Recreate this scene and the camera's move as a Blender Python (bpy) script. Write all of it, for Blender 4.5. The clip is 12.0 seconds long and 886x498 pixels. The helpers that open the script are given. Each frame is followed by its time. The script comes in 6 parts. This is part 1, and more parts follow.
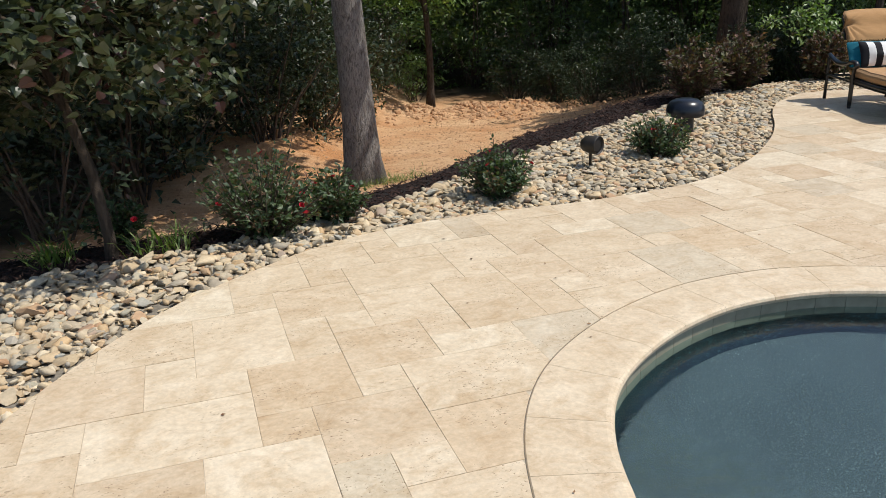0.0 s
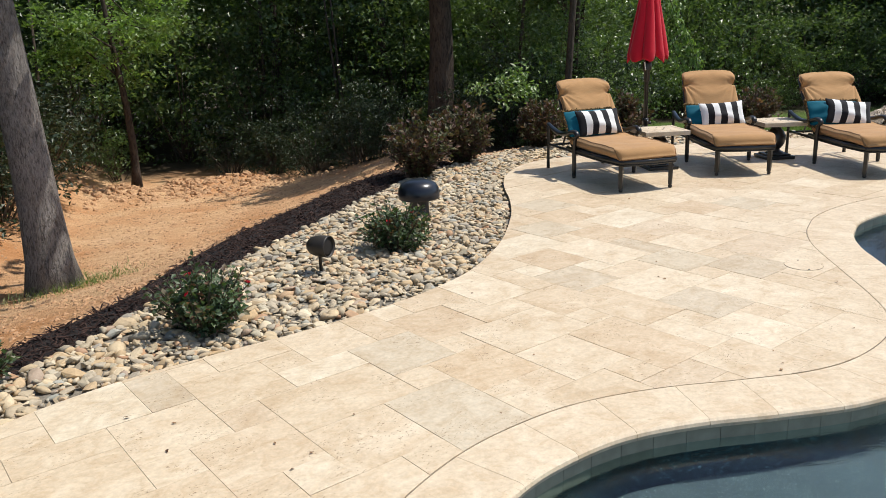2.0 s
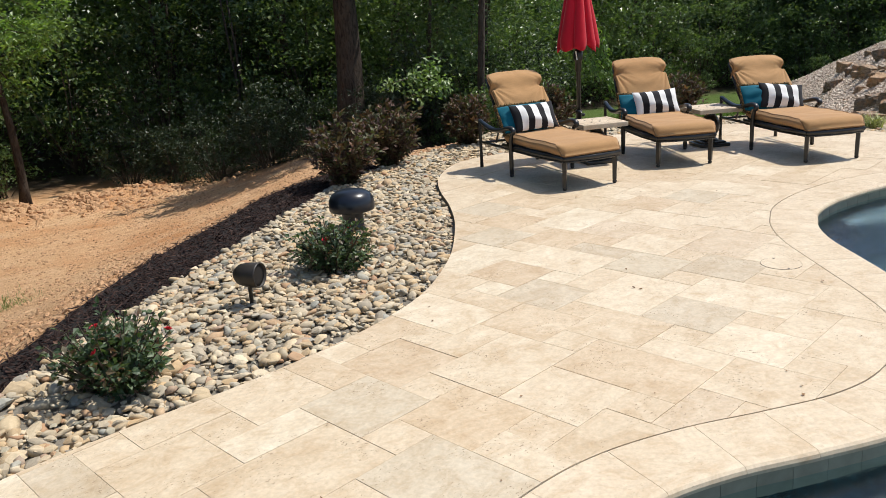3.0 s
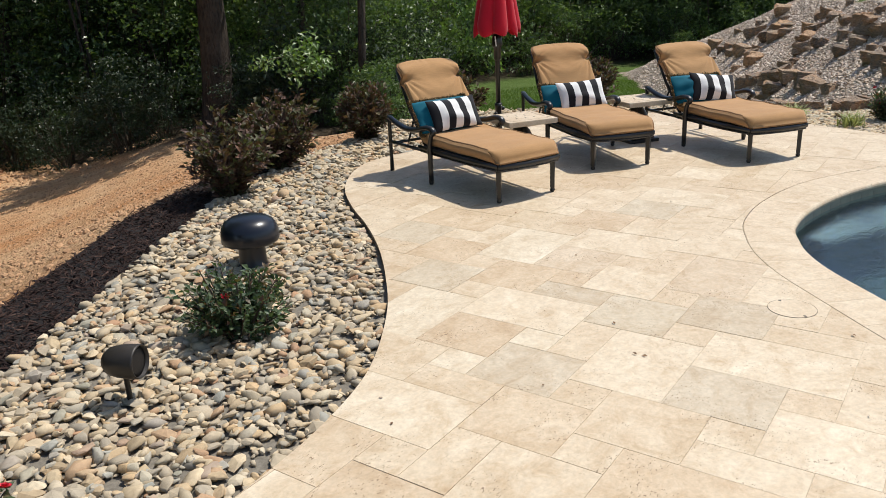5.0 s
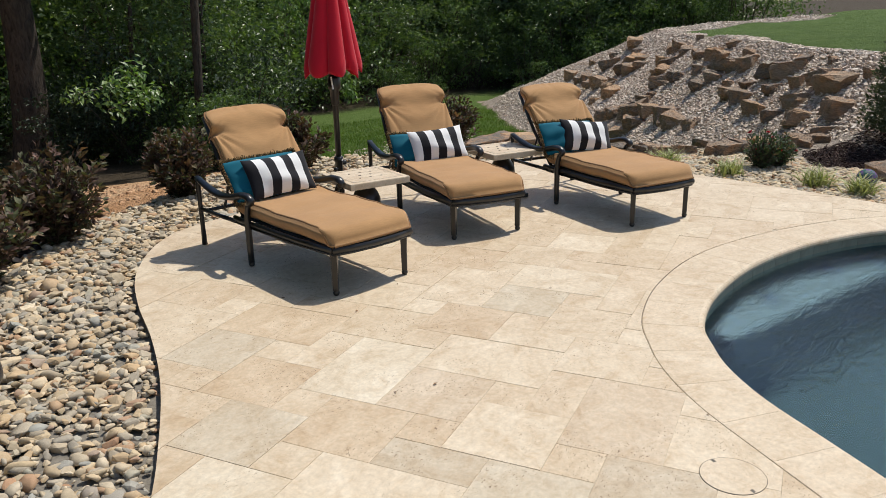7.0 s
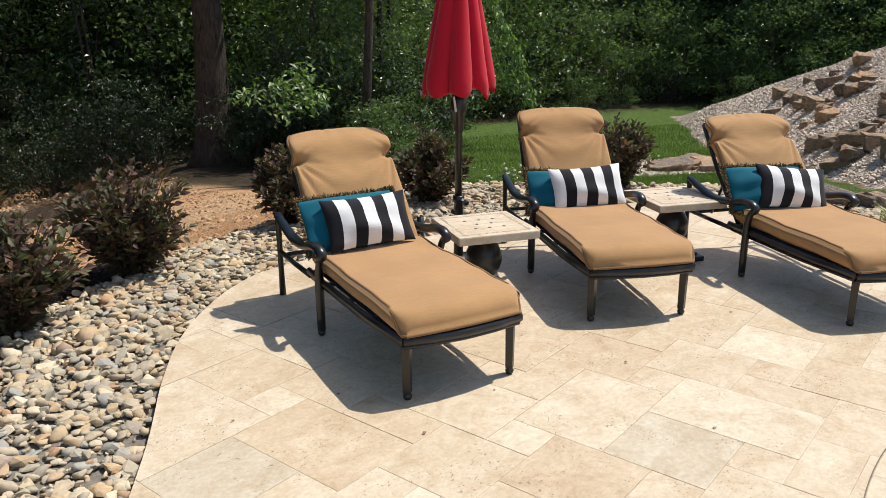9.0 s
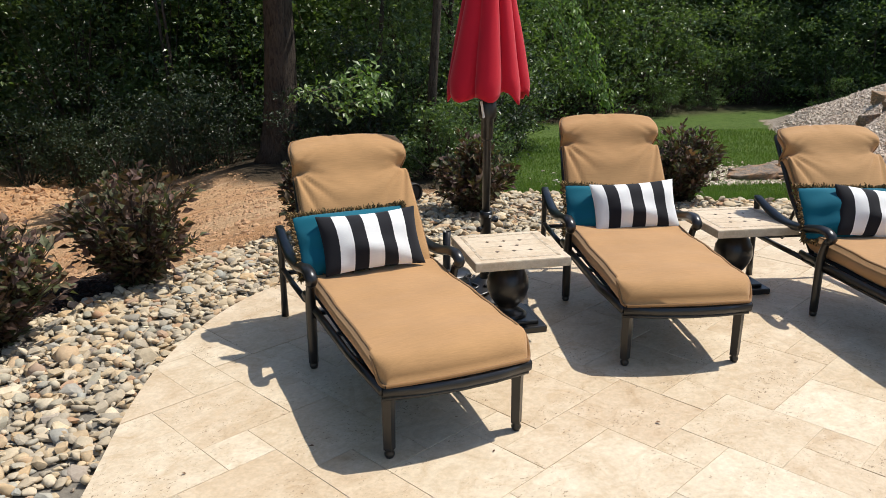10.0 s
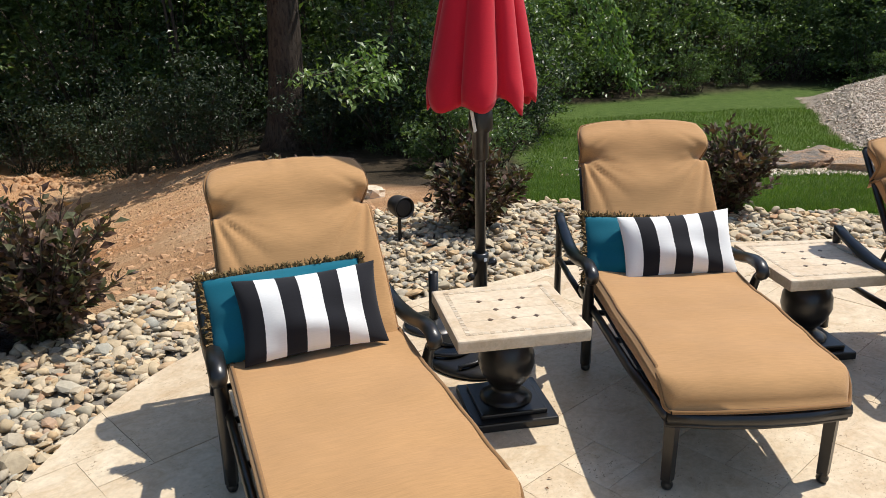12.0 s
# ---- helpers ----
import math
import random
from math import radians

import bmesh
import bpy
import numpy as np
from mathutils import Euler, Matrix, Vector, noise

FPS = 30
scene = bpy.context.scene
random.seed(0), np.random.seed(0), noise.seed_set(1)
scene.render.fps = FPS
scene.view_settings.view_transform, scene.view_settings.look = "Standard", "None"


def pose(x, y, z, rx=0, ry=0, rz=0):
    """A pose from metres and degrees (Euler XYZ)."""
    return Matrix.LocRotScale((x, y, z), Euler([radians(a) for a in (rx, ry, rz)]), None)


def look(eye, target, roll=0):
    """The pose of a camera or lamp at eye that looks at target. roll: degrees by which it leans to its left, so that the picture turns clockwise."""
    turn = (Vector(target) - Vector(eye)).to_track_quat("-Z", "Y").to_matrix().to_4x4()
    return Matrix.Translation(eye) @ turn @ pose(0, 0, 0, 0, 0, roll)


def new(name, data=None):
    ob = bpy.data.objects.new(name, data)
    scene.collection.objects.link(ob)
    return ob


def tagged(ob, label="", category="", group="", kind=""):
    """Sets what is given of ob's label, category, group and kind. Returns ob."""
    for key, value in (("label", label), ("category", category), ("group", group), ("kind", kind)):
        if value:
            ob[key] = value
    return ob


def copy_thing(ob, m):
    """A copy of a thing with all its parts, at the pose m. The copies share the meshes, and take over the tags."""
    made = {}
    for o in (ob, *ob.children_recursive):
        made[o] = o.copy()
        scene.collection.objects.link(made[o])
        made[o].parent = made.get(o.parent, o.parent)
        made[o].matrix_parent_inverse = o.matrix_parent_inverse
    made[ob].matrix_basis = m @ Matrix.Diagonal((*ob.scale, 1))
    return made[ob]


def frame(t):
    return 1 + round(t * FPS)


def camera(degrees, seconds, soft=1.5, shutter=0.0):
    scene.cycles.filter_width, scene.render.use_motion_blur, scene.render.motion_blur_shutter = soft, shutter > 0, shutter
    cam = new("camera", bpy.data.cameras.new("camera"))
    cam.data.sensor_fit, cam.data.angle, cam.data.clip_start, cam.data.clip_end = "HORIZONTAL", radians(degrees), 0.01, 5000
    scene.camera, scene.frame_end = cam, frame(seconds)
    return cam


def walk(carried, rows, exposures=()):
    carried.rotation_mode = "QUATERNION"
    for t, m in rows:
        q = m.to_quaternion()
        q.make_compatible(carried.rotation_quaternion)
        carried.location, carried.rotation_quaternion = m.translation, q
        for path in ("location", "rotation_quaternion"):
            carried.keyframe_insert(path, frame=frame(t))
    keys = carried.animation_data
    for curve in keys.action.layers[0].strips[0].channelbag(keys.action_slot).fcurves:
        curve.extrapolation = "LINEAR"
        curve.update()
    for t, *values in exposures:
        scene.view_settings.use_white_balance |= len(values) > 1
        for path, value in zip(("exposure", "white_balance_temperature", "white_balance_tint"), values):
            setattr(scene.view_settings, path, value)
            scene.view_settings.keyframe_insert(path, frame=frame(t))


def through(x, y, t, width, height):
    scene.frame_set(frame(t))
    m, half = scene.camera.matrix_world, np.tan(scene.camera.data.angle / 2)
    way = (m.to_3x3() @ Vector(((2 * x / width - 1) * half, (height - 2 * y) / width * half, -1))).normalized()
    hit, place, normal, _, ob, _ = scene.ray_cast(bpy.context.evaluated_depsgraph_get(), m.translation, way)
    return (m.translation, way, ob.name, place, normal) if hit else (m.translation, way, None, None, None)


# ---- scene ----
cam = camera(58.9, 12.0, soft=0.7)
PATH = [
    (0, (0.483, -0.164, 1.56), (0.314, 1.714, 0.894), -2.3),
    (0.5, (0.561, 0.156, 1.551), (0.611, 2.065, 0.958), -0.9),
    (1, (0.555, 0.466, 1.571), (0.95, 2.348, 1.025), -0.2),
    (1.5, (0.572, 0.735, 1.564), (1.045, 2.596, 1.005), -1.3),
    (2, (0.615, 1.062, 1.571), (1.12, 2.921, 1.033), -2.1),
    (2.5, (0.586, 1.379, 1.559), (1.197, 3.202, 1.008), -1.9),
    (2.7, (0.583, 1.522, 1.548), (1.248, 3.326, 0.998), -2.9),
    (4.3, (0.56, 2.541, 1.656), (1.413, 4.232, 1.012), -2.3),
    (4.5, (0.591, 2.658, 1.645), (1.489, 4.319, 0.984), -2.6),
    (5, (0.745, 2.984, 1.664), (1.738, 4.594, 1.017), -2.6),
    (5.5, (0.917, 3.289, 1.658), (2.025, 4.827, 1.02), -1.4),
    (6, (1.148, 3.59, 1.684), (2.438, 4.974, 1.035), -2.0),
    (6.5, (1.46, 3.836, 1.691), (2.774, 5.212, 1.074), -2.1),
    (6.7, (1.572, 3.919, 1.685), (2.876, 5.308, 1.075), -1.8),
    (8.3, (2.514, 4.572, 1.664), (3.55, 6.178, 1.074), -0.2),
    (8.5, (2.618, 4.697, 1.641), (3.603, 6.334, 1.048), 0.0),
    (9, (2.889, 4.929, 1.649), (3.794, 6.615, 1.068), -0.3),
    (9.5, (3.194, 5.073, 1.651), (4.002, 6.813, 1.088), -0.6),
    (10, (3.432, 5.278, 1.624), (4.156, 7.048, 1.038), -0.1),
    (10.5, (3.595, 5.518, 1.639), (4.317, 7.287, 1.047), 1.1),
    (11, (3.761, 5.76, 1.623), (4.465, 7.535, 1.028), -0.1),
    (11.5, (3.904, 6.005, 1.63), (4.547, 7.797, 1.017), -0.6),
    (12, (4.038, 6.255, 1.627), (4.698, 8.031, 0.986), -0.8),
]
walk(cam, [(t, look(eye, target, roll)) for t, eye, target, roll in PATH],
     [(0, -0.17), (1.5, -0.02), (2.5, 0.0), (4.5, -0.08), (5.5, -0.13), (6.5, -0.26), (8.5, -0.03), (9.5, 0.02), (12, 0.06)])

# ---- light ----
SUN = Vector((0.468, -0.01, 0.874)).normalized()          # towards the sun
world = bpy.data.worlds.new("World")
scene.world = world
world.use_nodes = True
wn = world.node_tree
sky = wn.nodes.new("ShaderNodeTexSky")
sky.sky_type, sky.sun_disc = "NISHITA", False
sky.sun_elevation = math.asin(SUN.z)
sky.sun_rotation = math.atan2(SUN.x, SUN.y)
background = wn.nodes["Background"]
wn.links.new(sky.outputs[0], background.inputs[0])
background.inputs[1].default_value = 0.15
sun_data = bpy.data.lights.new("sun", "SUN")
sun_data.energy, sun_data.angle, sun_data.color = 4.6, radians(0.53), (1.0, 0.955, 0.88)
sun = new("sun", sun_data)
sun.matrix_world = look(SUN * 60, (0, 0, 0))
scene.view_settings.exposure = 0.0

# ---- materials ----
def material(name, rough=0.6, metal=0.0, spec=0.5):
    m = bpy.data.materials.new(name)
    m.use_nodes = True
    b = m.node_tree.nodes["Principled BSDF"]
    b.inputs["Roughness"].default_value = rough
    b.inputs["Metallic"].default_value = metal
    b.inputs["Specular IOR Level"].default_value = spec
    return m, m.node_tree, b


def coords(nt, random_shift=False):
    """Object coordinates, shifted by a random step for each object when asked."""
    tc = nt.nodes.new("ShaderNodeTexCoord")
    if not random_shift:
        return tc.outputs["Object"]
    info = nt.nodes.new("ShaderNodeObjectInfo")
    mul = nt.nodes.new("ShaderNodeMath")
    mul.operation = "MULTIPLY"
    mul.inputs[1].default_value = 37.0
    nt.links.new(info.outputs["Random"], mul.inputs[0])
    add = nt.nodes.new("ShaderNodeVectorMath")
    add.operation = "ADD"
    nt.links.new(tc.outputs["Object"], add.inputs[0])
    nt.links.new(mul.outputs[0], add.inputs[1])
    return add.outputs[0]


def noise_tex(nt, vec, scale, detail=5.0, rough=0.6, stretch=None, warp=0.0):
    if stretch:
        mp = nt.nodes.new("ShaderNodeMapping")
        mp.inputs["Scale"].default_value = stretch
        nt.links.new(vec, mp.inputs["Vector"])
        vec = mp.outputs[0]
    n = nt.nodes.new("ShaderNodeTexNoise")
    n.inputs["Scale"].default_value = scale
    n.inputs["Detail"].default_value = detail
    n.inputs["Roughness"].default_value = rough
    n.inputs["Distortion"].default_value = warp
    nt.links.new(vec, n.inputs["Vector"])
    return n.outputs["Fac"]


def ramp(nt, fac, stops):
    r = nt.nodes.new("ShaderNodeValToRGB")
    e = r.color_ramp.elements
    while len(e) < len(stops):
        e.new(0.5)
    for el, (p, c) in zip(e, stops):
        el.position = p
        el.color = (*c, 1) if len(c) == 3 else c
    nt.links.new(fac, r.inputs[0])
    return r.outputs[0]


def mix(nt, fac, a, b, how="MIX"):
    m = nt.nodes.new("ShaderNodeMix")
    m.data_type, m.blend_type = "RGBA", how
    for sock, val in ((m.inputs[0], fac), (m.inputs[6], a), (m.inputs[7], b)):
        if isinstance(val, (int, float)):
            sock.default_value = val
        elif isinstance(val, tuple):
            sock.default_value = (*val, 1)
        else:
            nt.links.new(val, sock)
    return m.outputs[2]


def bump(nt, bsdf, height, strength=0.3, distance=0.01):
    b = nt.nodes.new("ShaderNodeBump")
    b.inputs["Strength"].default_value = strength
    b.inputs["Distance"].default_value = distance
    nt.links.new(height, b.inputs["Height"])
    nt.links.new(b.outputs[0], bsdf.inputs["Normal"])


def object_random(nt):
    return nt.nodes.new("ShaderNodeObjectInfo").outputs["Random"]


def island_random(nt):
    return nt.nodes.new("ShaderNodeNewGeometry").outputs["Random Per Island"]


def grey(v):
    return (v, v, v)


def stone_paver(name, per_object, pits=0.8, vary=1.0, tones=None):
    m, nt, b = material(name, 0.55, spec=0.35)
    vec = coords(nt, per_object)
    if per_object:
        base = ramp(nt, object_random(nt), tones or [(0.0, (0.60, 0.495, 0.365)), (0.25, (0.575, 0.47, 0.34)), (0.5, (0.63, 0.535, 0.405)), (0.75, (0.59, 0.49, 0.36)), (1.0, (0.635, 0.54, 0.41))])
        base = mix(nt, vary, (0.615, 0.515, 0.385), base)
    else:
        base = ramp(nt, noise_tex(nt, vec, 1.3), [(0.3, (0.60, 0.50, 0.38)), (0.7, (0.68, 0.585, 0.455))])
    cloud = ramp(nt, noise_tex(nt, vec, 8.0, 10, 0.74, (1.0, 1.3, 1.0), 0.9), [(0.28, (0.82, 0.74, 0.63)), (0.46, (0.97, 0.945, 0.90)), (0.56, (1.03, 1.03, 1.01)), (0.70, (1.10, 1.11, 1.11))])
    blotch = ramp(nt, noise_tex(nt, vec, 2.4, 8, 0.66, None, 1.2), [(0.34, (0.88, 0.83, 0.76)), (0.46, (0.99, 0.98, 0.96)), (0.55, (1.02, 1.02, 1.01)), (0.64, (1.09, 1.11, 1.13))])
    base = mix(nt, 1.0, base, blotch, "MULTIPLY")
    base = mix(nt, 1.0, mix(nt, 1.0, base, (1.015, 0.995, 0.98), "MULTIPLY"), cloud, "MULTIPLY")
    fine = ramp(nt, noise_tex(nt, vec, 46, 4, 0.7), [(0.3, grey(0.86)), (0.7, grey(1.08))])
    base = mix(nt, 1.0, base, fine, "MULTIPLY")
    veins = noise_tex(nt, vec, 115, 2, 0.55, (0.55, 1.0, 1.0), 0.4)
    patch = noise_tex(nt, vec, 5.0, 3, 0.5)
    pit = nt.nodes.new("ShaderNodeMath")
    pit.operation = "MULTIPLY"
    a = ramp(nt, veins, [(0.64, grey(0.0)), (0.665, grey(1.0))])
    p = ramp(nt, patch, [(0.46, grey(0.0)), (0.60, grey(1.0))])
    nt.links.new(a, pit.inputs[0])
    nt.links.new(p, pit.inputs[1])
    scaled = nt.nodes.new("ShaderNodeMath")
    scaled.operation = "MULTIPLY"
    scaled.inputs[1].default_value = pits
    nt.links.new(pit.outputs[0], scaled.inputs[0])
    base = mix(nt, scaled.outputs[0], base, (0.20, 0.13, 0.075))
    nt.links.new(base, b.inputs["Base Color"])
    inv = nt.nodes.new("ShaderNodeMath")
    inv.operation = "SUBTRACT"
    inv.inputs[0].default_value = 1.0
    nt.links.new(pit.outputs[0], inv.inputs[1])
    bump(nt, b, inv.outputs[0], 0.5, 0.002)
    return m


def simple(name, c1, c2, scale=8.0, rough=0.6, metal=0.0, bump_scale=0.0, bump_strength=0.3, bump_distance=0.004, stretch=None, spec=0.5, shift=False):
    m, nt, b = material(name, rough, metal, spec)
    vec = coords(nt, shift)
    col = ramp(nt, noise_tex(nt, vec, scale, 5, 0.62, stretch), [(0.3, c1), (0.7, c2)])
    nt.links.new(col, b.inputs["Base Color"])
    if bump_scale:
        bump(nt, b, noise_tex(nt, vec, bump_scale, 4, 0.6, stretch), bump_strength, bump_distance)
    return m


def pebbles(name, stops, rough=0.8, scale=30.0, by_object=False):
    m, nt, b = material(name, rough, spec=0.2)
    vec = coords(nt)
    rnd = object_random(nt) if by_object else island_random(nt)
    col = ramp(nt, rnd, stops)
    vein = ramp(nt, noise_tex(nt, vec, scale, 6, 0.7), [(0.3, grey(0.80)), (0.7, grey(1.14))])
    nt.links.new(mix(nt, 1.0, col, vein, "MULTIPLY"), b.inputs["Base Color"])
    bump(nt, b, noise_tex(nt, vec, scale * 1.7, 4, 0.6), 0.4, 0.004)
    return m


def leafy(name, stops, rough=0.42, through=0.4, sheen=0.5):
    """Leaves: colour by island, and light that comes through them."""
    m, nt, b = material(name, rough, spec=sheen)
    col = ramp(nt, island_random(nt), stops)
    shade = ramp(nt, noise_tex(nt, coords(nt), 0.9, 3, 0.6), [(0.3, grey(0.75)), (0.7, grey(1.2))])
    col = mix(nt, 1.0, col, shade, "MULTIPLY")
    nt.links.new(col, b.inputs["Base Color"])
    tr = nt.nodes.new("ShaderNodeBsdfTranslucent")
    warm = mix(nt, 1.0, col, (1.25, 1.45, 0.55), "MULTIPLY")
    nt.links.new(warm, tr.inputs["Color"])
    ms = nt.nodes.new("ShaderNodeMixShader")
    ms.inputs[0].default_value = through
    nt.links.new(b.outputs[0], ms.inputs[1])
    nt.links.new(tr.outputs[0], ms.inputs[2])
    nt.links.new(ms.outputs[0], nt.nodes["Material Output"].inputs[0])
    return m


def bark(name, c1, c2, scale=14.0):
    m, nt, b = material(name, 0.9, spec=0.2)
    vec = coords(nt)
    ridges = noise_tex(nt, vec, scale, 6, 0.66, (1.0, 1.0, 0.30), 0.8)
    col = ramp(nt, ridges, [(0.34, c1), (0.56, c2)])
    patch = ramp(nt, noise_tex(nt, vec, 1.6, 3, 0.5), [(0.35, grey(0.8)), (0.7, grey(1.15))])
    nt.links.new(mix(nt, 1.0, col, patch, "MULTIPLY"), b.inputs["Base Color"])
    bump(nt, b, ridges, 1.0, 0.05)
    return m


def fabric(name, c, weave=420.0, streak=0.12):
    m, nt, b = material(name, 0.85, spec=0.15)
    b.inputs["Sheen Weight"].default_value = 0.15
    vec = coords(nt)
    st = ramp(nt, noise_tex(nt, vec, 300, 3, 0.6, (0.05, 1.0, 1.0)), [(0.3, grey(1.0 - streak)), (0.7, grey(1.0 + streak))])
    soft = ramp(nt, noise_tex(nt, vec, 3.0, 3, 0.5), [(0.3, grey(0.93)), (0.7, grey(1.05))])
    col = mix(nt, 1.0, mix(nt, 1.0, c, st, "MULTIPLY"), soft, "MULTIPLY")
    nt.links.new(col, b.inputs["Base Color"])
    bump(nt, b, noise_tex(nt, vec, weave, 2, 0.5), 0.15, 0.001)
    return m


M_PAVER = stone_paver("travertine", True)
M_PAVER_PALE = stone_paver("travertine, pale", True, 0.5, 1.0, [(0.0, (0.63, 0.535, 0.405)), (0.5, (0.66, 0.57, 0.44)), (1.0, (0.64, 0.56, 0.435))])
M_PAVER_TAN = stone_paver("travertine, tan", True, 0.9, 1.0, [(0.0, (0.555, 0.445, 0.32)), (0.5, (0.575, 0.46, 0.325)), (1.0, (0.565, 0.465, 0.345))])
M_PAVER_GREY = stone_paver("travertine, grey", True, 0.9, 1.0, [(0.0, (0.53, 0.45, 0.34)), (0.5, (0.56, 0.485, 0.375)), (1.0, (0.545, 0.47, 0.355))])
M_COPING = stone_paver("travertine coping", True, 0.3, 0.35)
M_TABLETOP = stone_paver("tumbled stone", False, 0.15)
M_JOINT = simple("joint sand", (0.30, 0.24, 0.17), (0.66, 0.565, 0.43), 7, 0.95, bump_scale=150)
M_SEAL = simple("joint sealant", (0.11, 0.095, 0.075), (0.18, 0.15, 0.12), 20, 0.8)
M_BAND = simple("waterline tile", (0.26, 0.24, 0.175), (0.36, 0.335, 0.245), 9, 0.42, bump_scale=30, bump_strength=0.1, shift=True)
M_PLASTER, nt, b = material("pebble plaster", 0.7)
vec = coords(nt)
speck = ramp(nt, noise_tex(nt, vec, 150, 2, 0.8), [(0.40, (0.005, 0.010, 0.012)), (0.52, (0.030, 0.040, 0.044)), (0.60, (0.080, 0.095, 0.10)), (0.65, (0.30, 0.33, 0.33)), (0.69, (0.75, 0.77, 0.75))])
broad = ramp(nt, noise_tex(nt, vec, 1.2, 4, 0.6), [(0.3, grey(0.75)), (0.7, grey(1.25))])
nt.links.new(mix(nt, 1.0, speck, broad, "MULTIPLY"), b.inputs["Base Color"])
bump(nt, b, noise_tex(nt, vec, 160, 2, 0.6), 0.4, 0.004)
# light lost in deep water is put into this darker, bluer plaster
M_DEPTH_DARK, nt, b = material("pebble plaster, darkened for water depth", 0.7)
vec = coords(nt)
deep_speck = ramp(nt, noise_tex(nt, vec, 40, 3, 0.8), [(0.40, (0.002, 0.010, 0.014)), (0.52, (0.008, 0.035, 0.042)), (0.62, (0.03, 0.09, 0.10)), (0.69, (0.20, 0.34, 0.35))])
nt.links.new(deep_speck, b.inputs["Base Color"])
M_METAL = simple("cast aluminium, dark bronze", (0.006, 0.0055, 0.005), (0.014, 0.0125, 0.0115), 18, 0.33, bump_scale=90, bump_strength=0.08, spec=0.6)
M_GLOSS = simple("glossy black plastic", (0.008, 0.010, 0.016), (0.013, 0.016, 0.024), 4, 0.28, bump_scale=120, bump_strength=0.03)
M_MATT = simple("matt bronze plastic", (0.022, 0.018, 0.014), (0.036, 0.029, 0.022), 12, 0.5, bump_scale=160, bump_strength=0.1)
M_TAN = fabric("tan outdoor canvas", (0.43, 0.243, 0.105), streak=0.10)
M_PIPING = fabric("tan piping", (0.25, 0.135, 0.055))
M_TEAL = fabric("teal canvas", (0.004, 0.115, 0.165), streak=0.06)
M_WHITE = fabric("white canvas", (0.78, 0.77, 0.74), streak=0.03)
M_BLACK = fabric("black canvas", (0.013, 0.013, 0.016), streak=0.1)
M_RED = fabric("red canopy canvas", (0.52, 0.012, 0.028), streak=0.06)
M_FRINGE = pebbles("brown fringe", [(0.0, (0.05, 0.035, 0.02)), (0.5, (0.16, 0.10, 0.04)), (1.0, (0.28, 0.19, 0.08))], 0.8)
STONES = [(0.0, (0.452, 0.349, 0.217)), (0.12, (0.643, 0.513, 0.336)), (0.22, (0.314, 0.281, 0.226)), (0.32, (0.571, 0.441, 0.273)), (0.40, (0.429, 0.254, 0.147)), (0.46, (0.365, 0.358, 0.306)),
          (0.54, (0.533, 0.426, 0.285)), (0.64, (0.373, 0.320, 0.241)), (0.76, (0.704, 0.581, 0.403)), (0.83, (0.364, 0.338, 0.258)), (0.92, (0.560, 0.393, 0.220)), (1.0, (0.421, 0.325, 0.208))]
M_STONE = pebbles("river stone", STONES)
M_STONE_ONE = pebbles("river stone, single", STONES, by_object=True)
M_CRUSHED = pebbles("crushed stone", [(0.0, (0.54, 0.43, 0.33)), (0.35, (0.73, 0.62, 0.51)), (0.6, (0.44, 0.345, 0.27)), (0.85, (0.80, 0.71, 0.60)), (1.0, (0.58, 0.41, 0.29))])
M_MULCH = pebbles("shredded bark mulch", [(0.0, (0.016, 0.010, 0.009)), (0.5, (0.038, 0.022, 0.018)), (0.85, (0.06, 0.034, 0.027)), (1.0, (0.10, 0.06, 0.045))], 0.9)
M_BOULDER, nt, b = material("brown sandstone", 0.88, spec=0.15)
vec = coords(nt)
col = ramp(nt, object_random(nt), [(0.0, (0.19, 0.165, 0.14)), (0.3, (0.36, 0.27, 0.19)), (0.5, (0.23, 0.195, 0.16)), (0.75, (0.50, 0.33, 0.20)), (1.0, (0.32, 0.265, 0.205))])
rust = ramp(nt, noise_tex(nt, vec, 1.6, 5, 0.65, None, 0.6), [(0.46, grey(0.0)), (0.66, grey(0.7))])
col = mix(nt, rust, col, (0.52, 0.29, 0.145))
vein = ramp(nt, noise_tex(nt, vec, 7.0, 7, 0.72, (0.6, 0.6, 2.2), 0.5), [(0.30, grey(0.5)), (0.5, grey(1.0)), (0.72, grey(1.3))])
nt.links.new(mix(nt, 1.0, col, vein, "MULTIPLY"), b.inputs["Base Color"])
bump(nt, b, noise_tex(nt, vec, 6.0, 8, 0.7, (0.7, 0.7, 2.6), 0.5), 0.9, 0.06)
M_CLOD = simple("clod of orange subsoil", (0.38, 0.215, 0.11), (0.53, 0.325, 0.175), 12, 0.95, bump_scale=40, bump_distance=0.02)
M_BARK = bark("grey furrowed bark", (0.085, 0.078, 0.070), (0.27, 0.25, 0.23), 30.0)
M_BARK_DARK = bark("brown bark", (0.030, 0.023, 0.018), (0.085, 0.065, 0.05), 14)
M_TWIG = simple("twig", (0.045, 0.032, 0.022), (0.09, 0.066, 0.045), 20, 0.85)
M_FOREST = leafy("woodland leaves", [(0.0, (0.055, 0.090, 0.034)), (0.5, (0.095, 0.145, 0.052)), (0.85, (0.14, 0.195, 0.068)), (1.0, (0.19, 0.245, 0.095))], 0.36, 0.36, 0.6)
M_FOREST_LIGHT = leafy("young leaves", [(0.0, (0.10, 0.16, 0.045)), (0.6, (0.17, 0.26, 0.075)), (1.0, (0.24, 0.33, 0.11))])
